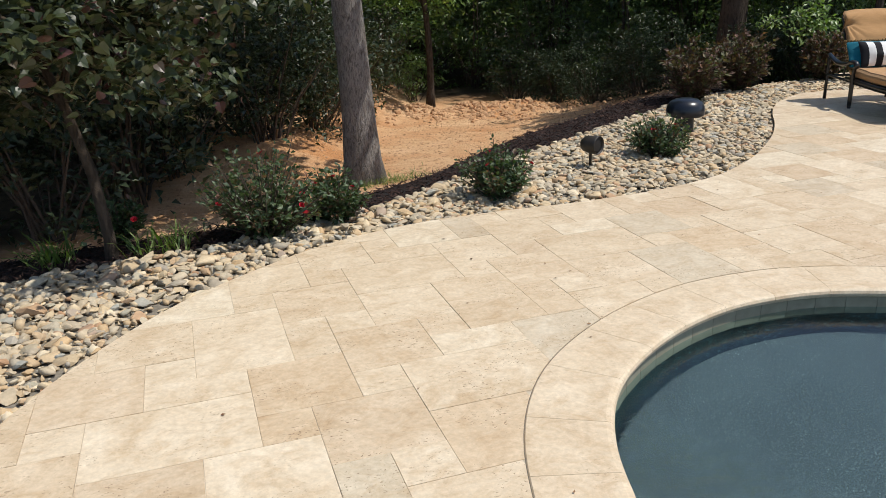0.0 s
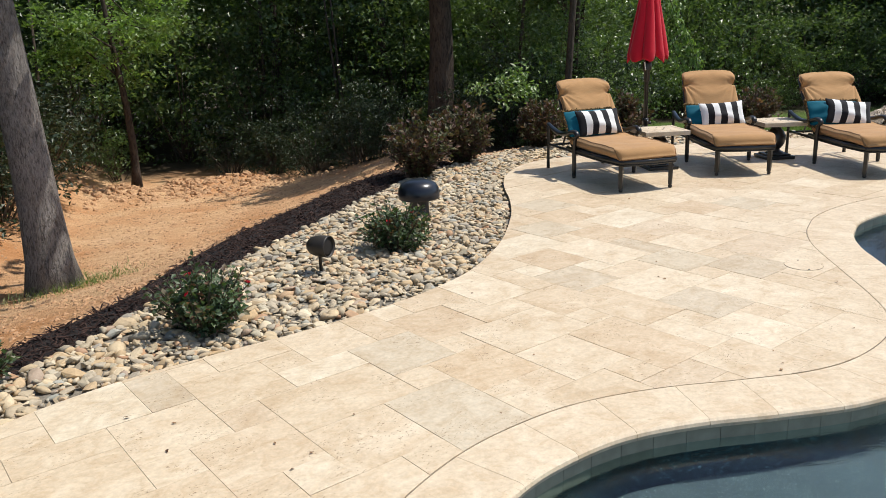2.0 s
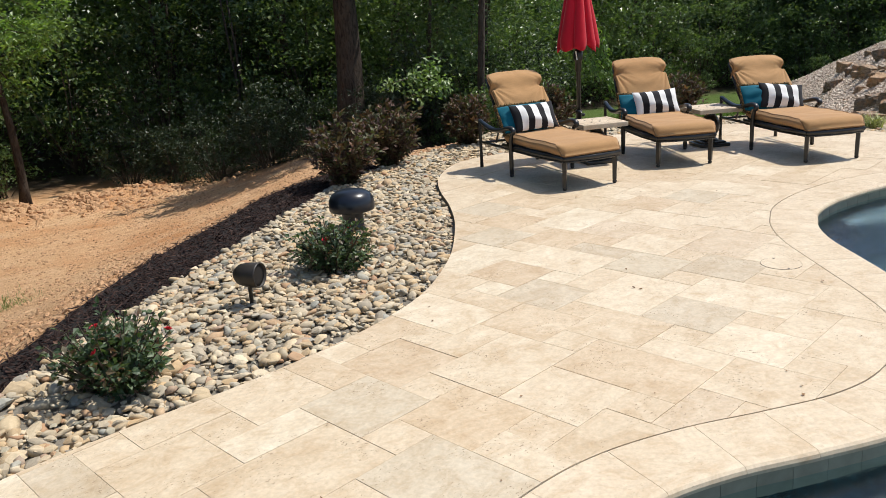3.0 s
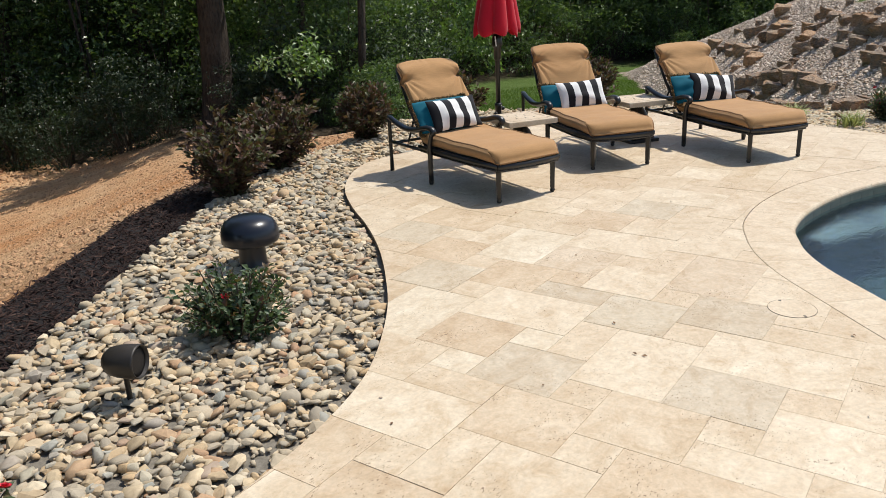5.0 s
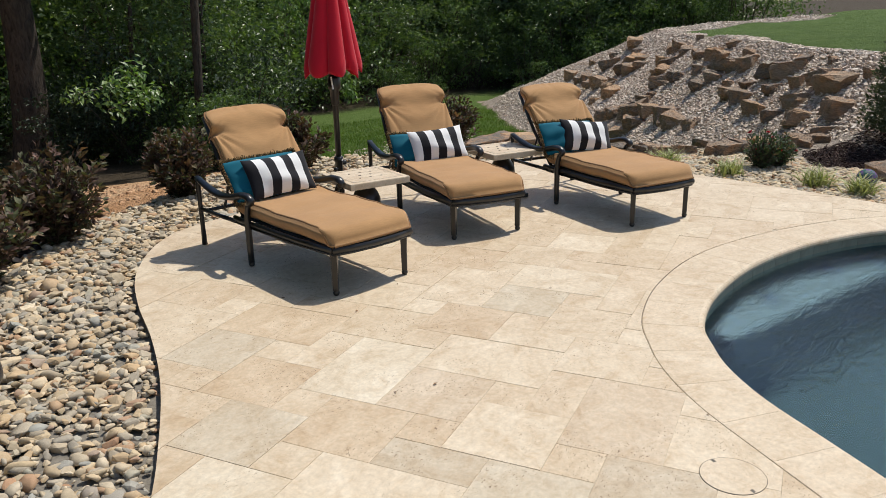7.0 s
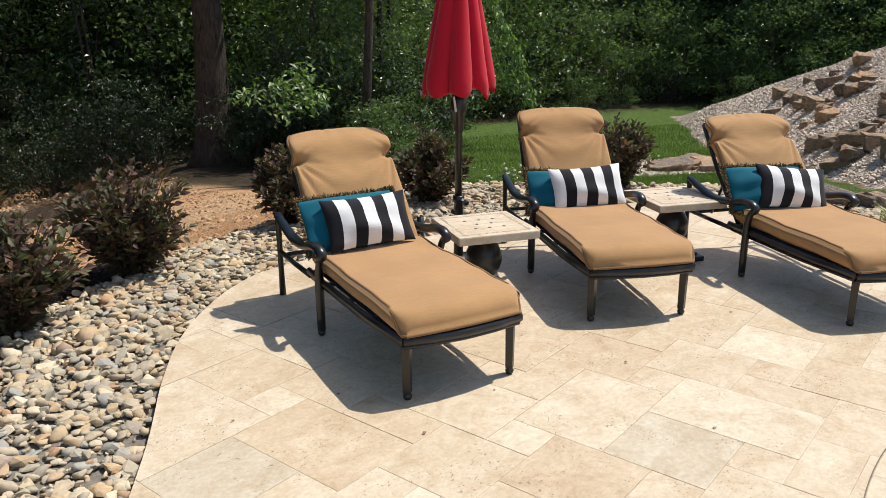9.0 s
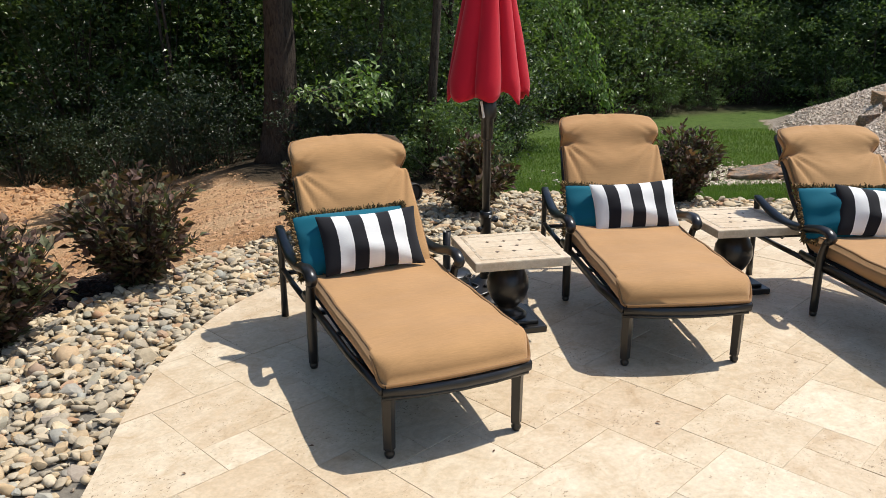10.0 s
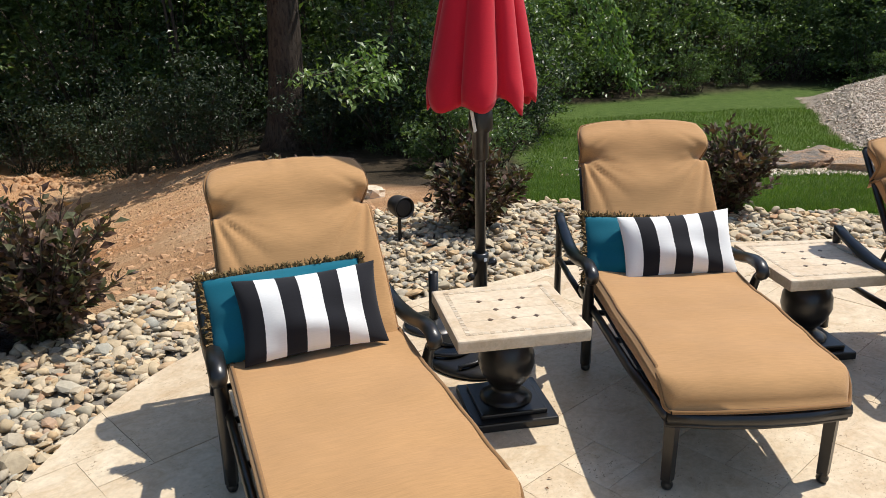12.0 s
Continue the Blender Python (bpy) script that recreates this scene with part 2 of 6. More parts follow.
# woodland leaves made darker: the shade of the wood is in the colour
M_SHADED_LEAVES = leafy("woodland leaves, shade in colour", [(0.0, (0.022, 0.036, 0.018)), (0.6, (0.036, 0.055, 0.026)), (1.0, (0.055, 0.075, 0.035))], 0.45, 0.15, 0.4)
M_DARKLEAF = leafy("dark red-green leaves", [(0.0, (0.070, 0.042, 0.032)), (0.4, (0.115, 0.062, 0.045)), (0.65, (0.085, 0.085, 0.042)), (0.85, (0.115, 0.125, 0.06)), (1.0, (0.22, 0.11, 0.075))], 0.58, 0.2, 0.3)
M_ROSELEAF = leafy("rose leaves", [(0.0, (0.040, 0.070, 0.032)), (0.5, (0.070, 0.112, 0.048)), (0.78, (0.105, 0.15, 0.068)), (0.88, (0.14, 0.115, 0.065)), (1.0, (0.19, 0.09, 0.065))], 0.5, 0.28)
M_REDBUD = leafy("heart-shaped leaves", [(0.0, (0.030, 0.042, 0.018)), (0.6, (0.055, 0.072, 0.030)), (0.88, (0.085, 0.10, 0.045)), (0.95, (0.075, 0.035, 0.032)), (1.0, (0.10, 0.038, 0.04))], 0.4, 0.15, 0.5)
M_CONIFER = leafy("conifer needles", [(0.0, (0.085, 0.10, 0.055)), (1.0, (0.17, 0.19, 0.10))], 0.6, 0.2)
M_PETAL = simple("red petals", (0.52, 0.012, 0.030), (0.62, 0.03, 0.05), 40, 0.5)
M_GRASS = leafy("grass blades", [(0.0, (0.085, 0.145, 0.027)), (0.6, (0.13, 0.205, 0.04)), (1.0, (0.20, 0.245, 0.075))], 0.5, 0.35)
M_STRIPEGRASS = leafy("variegated grass", [(0.0, (0.24, 0.27, 0.08)), (1.0, (0.52, 0.50, 0.27))], 0.5, 0.25)

M_WATER, nt, b = material("pool water", 0.02, spec=0.17)
b.inputs["Base Color"].default_value = (0.36, 0.62, 0.70, 1)
b.inputs["Transmission Weight"].default_value = 1.0
b.inputs["IOR"].default_value = 1.333
wave = noise_tex(nt, coords(nt), 9.0, 6, 0.62, (1.0, 1.6, 1.0), 1.1)
calm = ramp(nt, noise_tex(nt, coords(nt), 0.55, 2, 0.5), [(0.44, grey(0.04)), (0.58, grey(0.9))])
bump(nt, b, mix(nt, 1.0, wave, calm, "MULTIPLY"), 0.6, 0.03)

# the ground: orange subsoil, lawn and woodland floor by place
M_GROUND, nt, b = material("ground", 0.95, spec=0.15)
vec = coords(nt)
rake = noise_tex(nt, vec, 2.6, 10, 0.78, (0.55, 1.7, 1.0), 0.5)
soil = ramp(nt, rake, [(0.28, (0.38, 0.21, 0.105)), (0.40, (0.55, 0.335, 0.18)), (0.54, (0.63, 0.405, 0.23)), (0.70, (0.72, 0.51, 0.32))])
redder = ramp(nt, noise_tex(nt, vec, 0.35, 4, 0.6), [(0.42, grey(1.0)), (0.66, (0.84, 0.66, 0.52))])
soil = mix(nt, 1.0, soil, redder, "MULTIPLY")
grit = ramp(nt, noise_tex(nt, vec, 22, 9, 0.8), [(0.36, grey(0.74)), (0.45, grey(1.02)), (0.66, grey(1.15))])
soil = mix(nt, 1.0, soil, grit, "MULTIPLY")
lawn = ramp(nt, noise_tex(nt, vec, 3.0, 6, 0.7), [(0.25, (0.050, 0.084, 0.018)), (0.55, (0.086, 0.134, 0.029)), (0.8, (0.135, 0.16, 0.052))])
# woodland litter; its dark colour also serves as tree shade beside the soil
litter_shade = ramp(nt, noise_tex(nt, vec, 5.0, 5, 0.7), [(0.3, (0.035, 0.028, 0.018)), (0.6, (0.075, 0.055, 0.035)), (0.8, (0.05, 0.065, 0.022))])
attr = nt.nodes.new("ShaderNodeVertexColor")
attr.layer_name = "zones"
sep = nt.nodes.new("ShaderNodeSeparateColor")
nt.links.new(attr.outputs[0], sep.inputs[0])
col = mix(nt, sep.outputs[0], litter_shade, soil)
col = mix(nt, sep.outputs[1], col, lawn)
scree = ramp(nt, noise_tex(nt, vec, 14, 6, 0.75), [(0.3, (0.17, 0.13, 0.10)), (0.5, (0.36, 0.30, 0.24)), (0.7, (0.56, 0.49, 0.41))])
col = mix(nt, sep.outputs[2], col, scree)
nt.links.new(col, b.inputs["Base Color"])
bump(nt, b, mix(nt, 0.5, noise_tex(nt, vec, 8.0, 10, 0.80), rake), 1.0, 0.13)

# ---- mesh helpers ----
def mesh(name, verts, faces, mats, smooth=False):
    me = bpy.data.meshes.new(name)
    me.from_pydata([tuple(v) for v in verts], [], faces)
    for m in (mats if isinstance(mats, (list, tuple)) else [mats]):
        me.materials.append(m)
    if smooth:
        me.polygons.foreach_set("use_smooth", [True] * len(me.polygons))
    me.update()
    return me


def part(name, me, parent=None, label="", at=None):
    """Links a mesh as one object under a thing or a part."""
    ob = new(name, me)
    if parent:
        ob.parent = parent
    if at is not None:
        ob.matrix_basis = at
    if label:
        ob["label"] = label
    return ob


def from_bm(bm, name, mats, smooth=False):
    me = bpy.data.meshes.new(name)
    bm.normal_update()
    bm.to_mesh(me)
    bm.free()
    for m in (mats if isinstance(mats, (list, tuple)) else [mats]):
        me.materials.append(m)
    if smooth:
        me.polygons.foreach_set("use_smooth", [True] * len(me.polygons))
    return me


def curve_points(pts, step=0.05, closed=False):
    """A smooth curve through the points (Catmull-Rom), at about even steps."""
    p = [Vector((*q, 0)) if len(q) == 2 else Vector(q) for q in pts]
    n, out = len(p), []
    for i in range(n if closed else n - 1):
        if closed:
            a, b, c, d = p[i - 1], p[i], p[(i + 1) % n], p[(i + 2) % n]
        else:
            a, b, c, d = p[max(i - 1, 0)], p[i], p[i + 1], p[min(i + 2, n - 1)]
        k = max(2, int((c - b).length / step))
        for j in range(k):
            t = j / k
            out.append(0.5 * (2 * b + (c - a) * t + (2 * a - 5 * b + 4 * c - d) * t * t + (3 * b - a - 3 * c + d) * t ** 3))
    if not closed:
        out.append(p[-1])
    return out


def even(pts, step):
    """The closed curve again, at exactly even steps."""
    loop = pts + [pts[0]]
    lens = [0.0]
    for a, b in zip(loop, loop[1:]):
        lens.append(lens[-1] + (b - a).length)
    n = max(8, round(lens[-1] / step))
    out, i = [], 0
    for k in range(n):
        s = lens[-1] * k / n
        while lens[i + 1] < s:
            i += 1
        out.append(loop[i].lerp(loop[i + 1], (s - lens[i]) / max(lens[i + 1] - lens[i], 1e-9)))
    return out


def outward(pts):
    """Unit normals of a closed curve, pointing out of it."""
    n = len(pts)
    area = sum(pts[i].x * pts[(i + 1) % n].y - pts[(i + 1) % n].x * pts[i].y for i in range(n))
    s = 1 if area > 0 else -1
    out = []
    for i in range(n):
        t = (pts[(i + 1) % n] - pts[i - 1]).normalized()
        out.append(Vector((t.y * s, -t.x * s, 0)))
    return out


def clip(poly, nx, ny, d):
    """The part of a polygon where nx * x + ny * y <= d."""
    out = []
    for i in range(len(poly)):
        a, b = poly[i - 1], poly[i]
        da, db = nx * a[0] + ny * a[1] - d, nx * b[0] + ny * b[1] - d
        if da <= 0:
            if db > 0:
                t = da / (da - db)
                out.append((a[0] + (b[0] - a[0]) * t, a[1] + (b[1] - a[1]) * t))
            else:
                out.append(b)
        elif db <= 0:
            t = da / (da - db)
            out.append((a[0] + (b[0] - a[0]) * t, a[1] + (b[1] - a[1]) * t))
            out.append(b)
    return out


def area_of(poly):
    return 0.5 * sum(poly[i - 1][0] * poly[i][1] - poly[i][0] * poly[i - 1][1] for i in range(len(poly)))


def signed_distance(poly, xs, ys):
    """Distance of many points to a closed polygon, negative inside it."""
    P = np.array([(p[0], p[1]) for p in poly])
    Q = np.roll(P, -1, axis=0)
    best = np.full(xs.shape, 1e9)
    inside = np.zeros(xs.shape, bool)
    for (ax, ay), (bx, by) in zip(P, Q):
        dx, dy = bx - ax, by - ay
        t = np.clip(((xs - ax) * dx + (ys - ay) * dy) / (dx * dx + dy * dy + 1e-12), 0, 1)
        best = np.minimum(best, np.hypot(xs - ax - t * dx, ys - ay - t * dy))
        if dy:
            cross = ((ay > ys) != (by > ys)) & (xs < (bx - ax) * (ys - ay) / dy + ax)
            inside ^= cross
    return np.where(inside, -best, best)


def prism(poly, top, bottom, bevel=0.0):
    """A slab of the polygon's shape, its top edge chamfered."""
    if area_of(poly) < 0:
        poly = poly[::-1]
    n = len(poly)
    v = [(x, y, bottom) for x, y in poly]
    if bevel:
        cx, cy = sum(p[0] for p in poly) / n, sum(p[1] for p in poly) / n
        v += [(x, y, top - bevel) for x, y in poly]
        f = [tuple((i, (i + 1) % n, n + (i + 1) % n, n + i)) for i in range(n)]
        for x, y in poly:
            dx, dy = cx - x, cy - y
            k = bevel * 1.4 / max(math.hypot(dx, dy), 1e-6)
            v.append((x + dx * k, y + dy * k, top))
        f += [(n + i, n + (i + 1) % n, 2 * n + (i + 1) % n, 2 * n + i) for i in range(n)]
        f.append(tuple(range(2 * n, 3 * n)))
    else:
        v += [(x, y, top) for x, y in poly]
        f = [(i, (i + 1) % n, n + (i + 1) % n, n + i) for i in range(n)]
        f.append(tuple(range(n, 2 * n)))
    return v, f


def joined(chunks):
    """Several (verts, faces) as one."""
    V, F = [], []
    for v, f in chunks:
        o = len(V)
        V += [tuple(q) for q in v]
        F += [tuple(i + o for i in q) for q in f]
    return V, F


def moved(vf, m):
    return [m @ Vector(q) for q in vf[0]], vf[1]


def box(x0, x1, y0, y1, z0, z1, b=0.0):
    """A box with chamfered edges."""
    bm = bmesh.new()
    bmesh.ops.create_cube(bm, size=1)
    bmesh.ops.scale(bm, vec=(x1 - x0, y1 - y0, z1 - z0), verts=bm.verts)
    bmesh.ops.translate(bm, vec=((x0 + x1) / 2, (y0 + y1) / 2, (z0 + z1) / 2), verts=bm.verts)
    if b:
        bmesh.ops.bevel(bm, geom=bm.edges[:], offset=b, segments=2, affect="EDGES", profile=0.6)
    bm.verts.index_update()
    vf = [v.co.copy() for v in bm.verts], [tuple(v.index for v in f.verts) for f in bm.faces]
    bm.free()
    return vf


def tube(path, r, n=10, flat=1.0, cap=True):
    """A tube along a path; r a number or one for each point; flat squeezes it sideways."""
    path = [Vector(p) for p in path]
    rs = r if isinstance(r, (list, tuple)) else [r] * len(path)
    V, F = [], []
    up = Vector((0, 0, 1))
    side = None
    for i, p in enumerate(path):
        t = (path[min(i + 1, len(path) - 1)] - path[max(i - 1, 0)]).normalized()
        if side is None:
            side = t.cross(up) if abs(t.z) < 0.95 else Vector((1, 0, 0))
        side = (side - t * side.dot(t)).normalized()
        w = t.cross(side)
        for k in range(n):
            a = 2 * math.pi * k / n
            V.append(p + (side * math.cos(a) * flat + w * math.sin(a)) * rs[i])
    for i in range(len(path) - 1):
        for k in range(n):
            a, b = i * n + k, i * n + (k + 1) % n
            F.append((a, b, b + n, a + n))
    if cap:
        F.append(tuple(range(n))[::-1])
        F.append(tuple((len(path) - 1) * n + k for k in range(n)))
    return V, F


def lathe(profile, n=24):
    """A turned body from (radius, height) pairs."""
    V, F = [], []
    for r, z in profile:
        for k in range(n):
            a = 2 * math.pi * k / n
            V.append((r * math.cos(a), r * math.sin(a), z))
    for i in range(len(profile) - 1):
        for k in range(n):
            a, b = i * n + k, i * n + (k + 1) % n
            F.append((a, b, b + n, a + n))
    F.append(tuple(range(n))[::-1])
    F.append(tuple((len(profile) - 1) * n + k for k in range(n)))
    return V, F


# ---- plan of the place ----
DECK_EDGE = [(-1.7, -4.5), (-1.62, -2), (-1.55, 0.3), (-1.48, 1.6), (-1.45, 2.4), (-1.37, 2.93), (-1.19, 3.5), (-0.8, 4.15), (-0.49, 4.49), (-0.08, 4.78), (0.42, 5.0),
             (0.9, 5.17), (1.35, 5.37), (1.75, 5.6), (2.13, 5.92), (2.5, 6.43), (2.75, 6.9), (2.98, 7.42), (3.16, 7.95), (3.3, 8.47), (3.47, 8.95),
             (3.68, 9.33), (3.92, 9.64), (4.2, 9.86), (4.6, 9.97), (5.15, 10.0), (5.76, 10.1), (6.4, 10.2), (7.2, 10.2), (7.9, 10.02),
             (8.4, 9.5), (8.63, 8.8), (8.7, 7.9), (8.71, 7.0), (8.72, 5.9), (8.95, 4.5), (9.3, 2.0), (9.3, -4.5)]
LIP = [(0.95, 1.45), (0.87, 1.94), (0.85, 2.26), (0.9, 2.57), (1.03, 2.85), (1.24, 3.13), (1.5, 3.36), (1.75, 3.49), (2.03, 3.57), (2.36, 3.575), (2.71, 3.53),
       (3.1, 3.5), (3.47, 3.57), (3.87, 3.79), (4.2, 4.12), (4.42, 4.47), (4.58, 4.8), (4.7, 5.07), (4.84, 5.38), (5.0, 5.63), (5.17, 5.81), (5.42, 6.01), (5.89, 6.19),
       (6.58, 6.285), (7.33, 6.2), (8.0, 5.93), (8.4, 5.45), (8.5, 4.5), (8.2, 2.7), (6.9, 0.8), (4.8, -0.2), (2.8, -0.2), (1.7, 0.25), (1.2, 0.8)]
GRAVEL_EDGE = [(-3.4, 1.0), (-2.9, 2.8), (-2.42, 3.75), (-2.0, 4.1), (-1.55, 4.35), (-1.15, 4.65), (-0.7, 5.05), (-0.3, 5.5), (0.02, 6.03), (0.4, 6.6), (0.78, 7.15), (1.2, 7.72),
               (1.74, 8.48), (2.2, 9.1), (2.5, 9.55), (2.94, 10.0), (3.4, 10.35), (3.85, 10.75), (4.25, 11.03), (4.7, 11.25), (5.3, 11.7), (6.1, 12.0), (6.9, 11.7),
               (8.0, 10.95), (8.9, 10.5)]
MULCH_EDGE = [(-3.0, 4.0), (-2.2, 4.5), (-1.5, 4.85), (-0.9, 5.35), (-0.5, 5.83), (-0.13, 6.33), (0.28, 7.2), (0.73, 7.98), (1.4, 8.95), (1.75, 9.5), (2.4, 10.2), (2.9, 10.55), (3.3, 10.75)]
DECK_LINE = curve_points(DECK_EDGE, 0.06)
LIP_LINE = even(curve_points(LIP, 0.03, True), 0.03)
LIP_OUT = outward(LIP_LINE)
COPING = 0.325
# the coping narrows where it runs round the tongue of the deck and widens by the far bench
WIDEN = [0.05 * math.exp(-((p.x - 6.4) ** 2 + (p.y - 6.3) ** 2) / 0.6) - 0.055 * math.exp(-((p.x - 3.95) ** 2 + (p.y - 4.1) ** 2) / 0.35) for p in LIP_LINE]
JOINT_LINE = [p + n * (COPING + w) for p, n, w in zip(LIP_LINE, LIP_OUT, WIDEN)]
GRAVEL_LINE = curve_points(GRAVEL_EDGE, 0.1)
MULCH_LINE = curve_points(MULCH_EDGE, 0.1)
BED_EAST = [(9.6, 9.9), (10.1, 9.1), (10.9, 8.5), (12.0, 8.0), (12.6, 7.2), (12.2, 6.2), (11.6, 5.0), (11.0, 3.0), (10.5, -5)]
PLATE = [(-3.4, -5)] + [(-3.6, 1.0), (-3.4, 3.0)] + [(p.x, p.y) for p in MULCH_LINE] + [(p.x, p.y) for p in GRAVEL_LINE if p.x > 3.4] + BED_EAST


def smoothstep(a, b, x):
    t = np.clip((x - a) / (b - a), 0, 1)
    return t * t * (3 - 2 * t)


def rough_noise(x, y, scale, seed=0.0):
    """Smooth random waves, for the lie of the land."""
    r = np.random.RandomState(int(seed) + 5)
    out = np.zeros_like(x)
    for k in range(9):
        a, f, ph = r.uniform(0, 6.28), scale * r.uniform(0.6, 1.9), r.uniform(0, 6.28)
        out += np.sin(f * (x * np.cos(a) + y * np.sin(a)) + ph)
    return out / 4.5


def bank_face(x, y):
    """The plane of the bank's face, which rises to the south-east, and the height of its crest."""
    face = 0.064 + 0.569 * (x - 16) - 0.538 * (y - 12)
    crest = np.minimum(0.78 + 0.012 * np.maximum(14 - y, 0), 0.95 - 0.27 * (y - 16.6))
    return face, crest


def rocky_bank(x, y):
    """Height of the stony bank east of the deck."""
    face, crest = bank_face(x, y)
    h = np.where(face > crest, crest + 0.03 * np.minimum(face - crest, 8), face)
    h = np.minimum(h, (x - 9.2) * 0.8)
    return h + rough_noise(x, y, 1.3, 7) * 0.05


def land(x, y):
    """Height of the ground."""
    x, y = np.asarray(x, float), np.asarray(y, float)
    s = np.maximum(signed_distance(PLATE, x, y), 0)
    w = smoothstep(-2.0, 5.0, x - 0.12 * (y - 10))
    k, deep = 0.62 + (0.24 - 0.62) * w, 3.25
    h = -0.06 - deep * (1 - np.exp(-k * s / deep))
    h += rough_noise(x, y, 0.45) * 0.10 * smoothstep(1.0, 6.0, s) + rough_noise(x, y, 2.1, 3) * 0.03 * smoothstep(0.3, 2.0, s)
    mound = np.exp(-((y - 27.4 - 0.15 * x) / 0.9) ** 2) * smoothstep(-6.0, -4.0, x) * (1 - smoothstep(0.5, 3.0, x))
    h += mound * (0.34 + 0.22 * rough_noise(x, y, 2.4, 8))
    h += 0.75 * smoothstep(14.5, 19.5, y) * (1 - smoothstep(-5.2, -2.9, x))
    bank = rocky_bank(x, y)
    h = np.where(x > 9.2, np.maximum(h, bank), h)
    return h


def land_at(x, y):
    return float(land(np.array([x]), np.array([y]))[0])


# ---- ground ----
def ground_sheet():
    near = np.arange(-14, 34.01, 0.3)
    far = [36, 39, 43, 48, 55, 65, 80, 110, 160, 250, 400, 700]
    g = np.array([-q for q in far[::-1]] + [-30, -25, -21, -18, -16] + list(near) + far)
    g = np.unique(g)
    X, Y = np.meshgrid(g, g)
    x, y = X.ravel(), Y.ravel()
    z = land(x, y)
    d = signed_distance([(p.x, p.y) for p in DECK_LINE], x, y)
    z = np.where(d < 0.0, -0.35, z)
    pool = signed_distance([(p.x, p.y) for p in LIP_LINE[::4]], x, y)
    z = np.where(pool < 0.3, -2.4, z)
    n = len(g)
    faces = [(j * n + i, j * n + i + 1, (j + 1) * n + i + 1, (j + 1) * n + i) for j in range(n - 1) for i in range(n - 1)]
    me = mesh("ground", np.stack([x, y, z], 1), faces, M_GROUND, True)
    soil = 1 - smoothstep(-0.6, 0.6, (y - 31.5 + 0.0 * np.maximum(x, 0)) / 2 + rough_noise(x, y, 0.5, 2) * 0.6)
    # past this line the dark litter colour also paints the shade of the trees
    wood_shade_line = np.interp(y, [13.5, 15.6, 18, 20, 22, 25, 31, 33], [6.8, 7.0, 6.9, 6.5, 5.9, 4.9, 1.8, 0.5])
    soil *= 1 - smoothstep(-0.5, 0.5, x - wood_shade_line + rough_noise(x, y, 0.8, 6) * 0.5) * smoothstep(13.2, 14.6, y)
    soil *= smoothstep(-9.5, -7, x + rough_noise(x, y, 0.4, 9))
    lawn_line = x - (6.4 + 0.56 * (y - 12.0)) + rough_noise(x, y, 1.0, 4) * 0.3
    lawn = smoothstep(-0.15, 0.25, lawn_line) * (1 - smoothstep(-1, 1, y - 31 - 0.1 * x))
    rock = rocky_bank(x, y)
    face, crest = bank_face(x, y)
    slope = np.where((x > 9.2) & (rock > z - 0.04) & ((face < crest + 0.10) | (y > 15.8)) & (x < 31), 1.0, 0.0)
    slope = np.maximum(slope, np.where((x > 8.7) & (x < 13) & (signed_distance(PLATE, x, y) < 0.6) & (y < 9.9), 1.0, 0.0))
    lawn = np.maximum(lawn, np.where((x > 9.2) & (rock > z - 0.04), 1.0, 0.0))
    lawn = np.maximum(lawn, np.where((x > 19) & (y < 29), 1.0, 0.0))
    lawn *= 1 - slope
    soil = np.where(slope > 0.3, 0.5, soil)
    col = np.stack([soil, lawn, slope, np.ones_like(x)], 1).astype(np.float32)
    layer = me.color_attributes.new("zones", "FLOAT_COLOR", "POINT")
    layer.data.foreach_set("color", col.ravel())
    tagged(new("ground", me), "sloping ground of raked orange subsoil, lawn and woodland floor", "ground", kind="structure")


ground_sheet()


def strip_mesh(name, inner, outer, z_in, z_out, mat, n=90, rows=8):
    """A band of ground between two lines."""
    def along(line, k):
        f = k / (n - 1) * (len(line) - 1)
        i = min(int(f), len(line) - 2)
        return line[i].lerp(line[i + 1], f - i)
    V, F = [], []
    for k in range(n):
        a, b = along(inner, k), along(outer, k)
        for r in range(rows):
            t = r / (rows - 1)
            p = a.lerp(b, t)
            V.append((p.x, p.y, z_in + (z_out - z_in) * t))
    for k in range(n - 1):
        for r in range(rows - 1):
            i = k * rows + r
            F.append((i, i + 1, i + rows + 1, i + rows))
    return mesh(name, V, F, mat, True)


# ---- pool ----
def ring(r0, z0, r1, z1, step=1):
    """A band all round the pool; r is the distance outward from the lip."""
    pts, nrm, wid = LIP_LINE[::step], LIP_OUT[::step], WIDEN[::step]
    n = len(pts)
    V = [p + q * (r + (w if r > 0.1 else 0)) + Vector((0, 0, z)) for r, z in ((r0, z0), (r1, z1)) for p, q, w in zip(pts, nrm, wid)]
    return V, [(i, (i + 1) % n, n + (i + 1) % n, n + i) for i in range(n)]


WATER = -0.105
pool = tagged(new("swimming_pool"), "free-form swimming pool with dark plaster, filled with water", "pool")


def filled(loops, z):
    bm = bmesh.new()
    edges = []
    for loop in loops:
        vs = [bm.verts.new((p[0], p[1], z)) for p in loop]
        edges += [bm.edges.new((vs[i - 1], vs[i])) for i in range(len(vs))]
    bmesh.ops.triangle_fill(bm, use_beauty=True, edges=edges)
    for f in bm.faces:
        if f.normal.z < 0:
            f.normal_flip()
    return bm


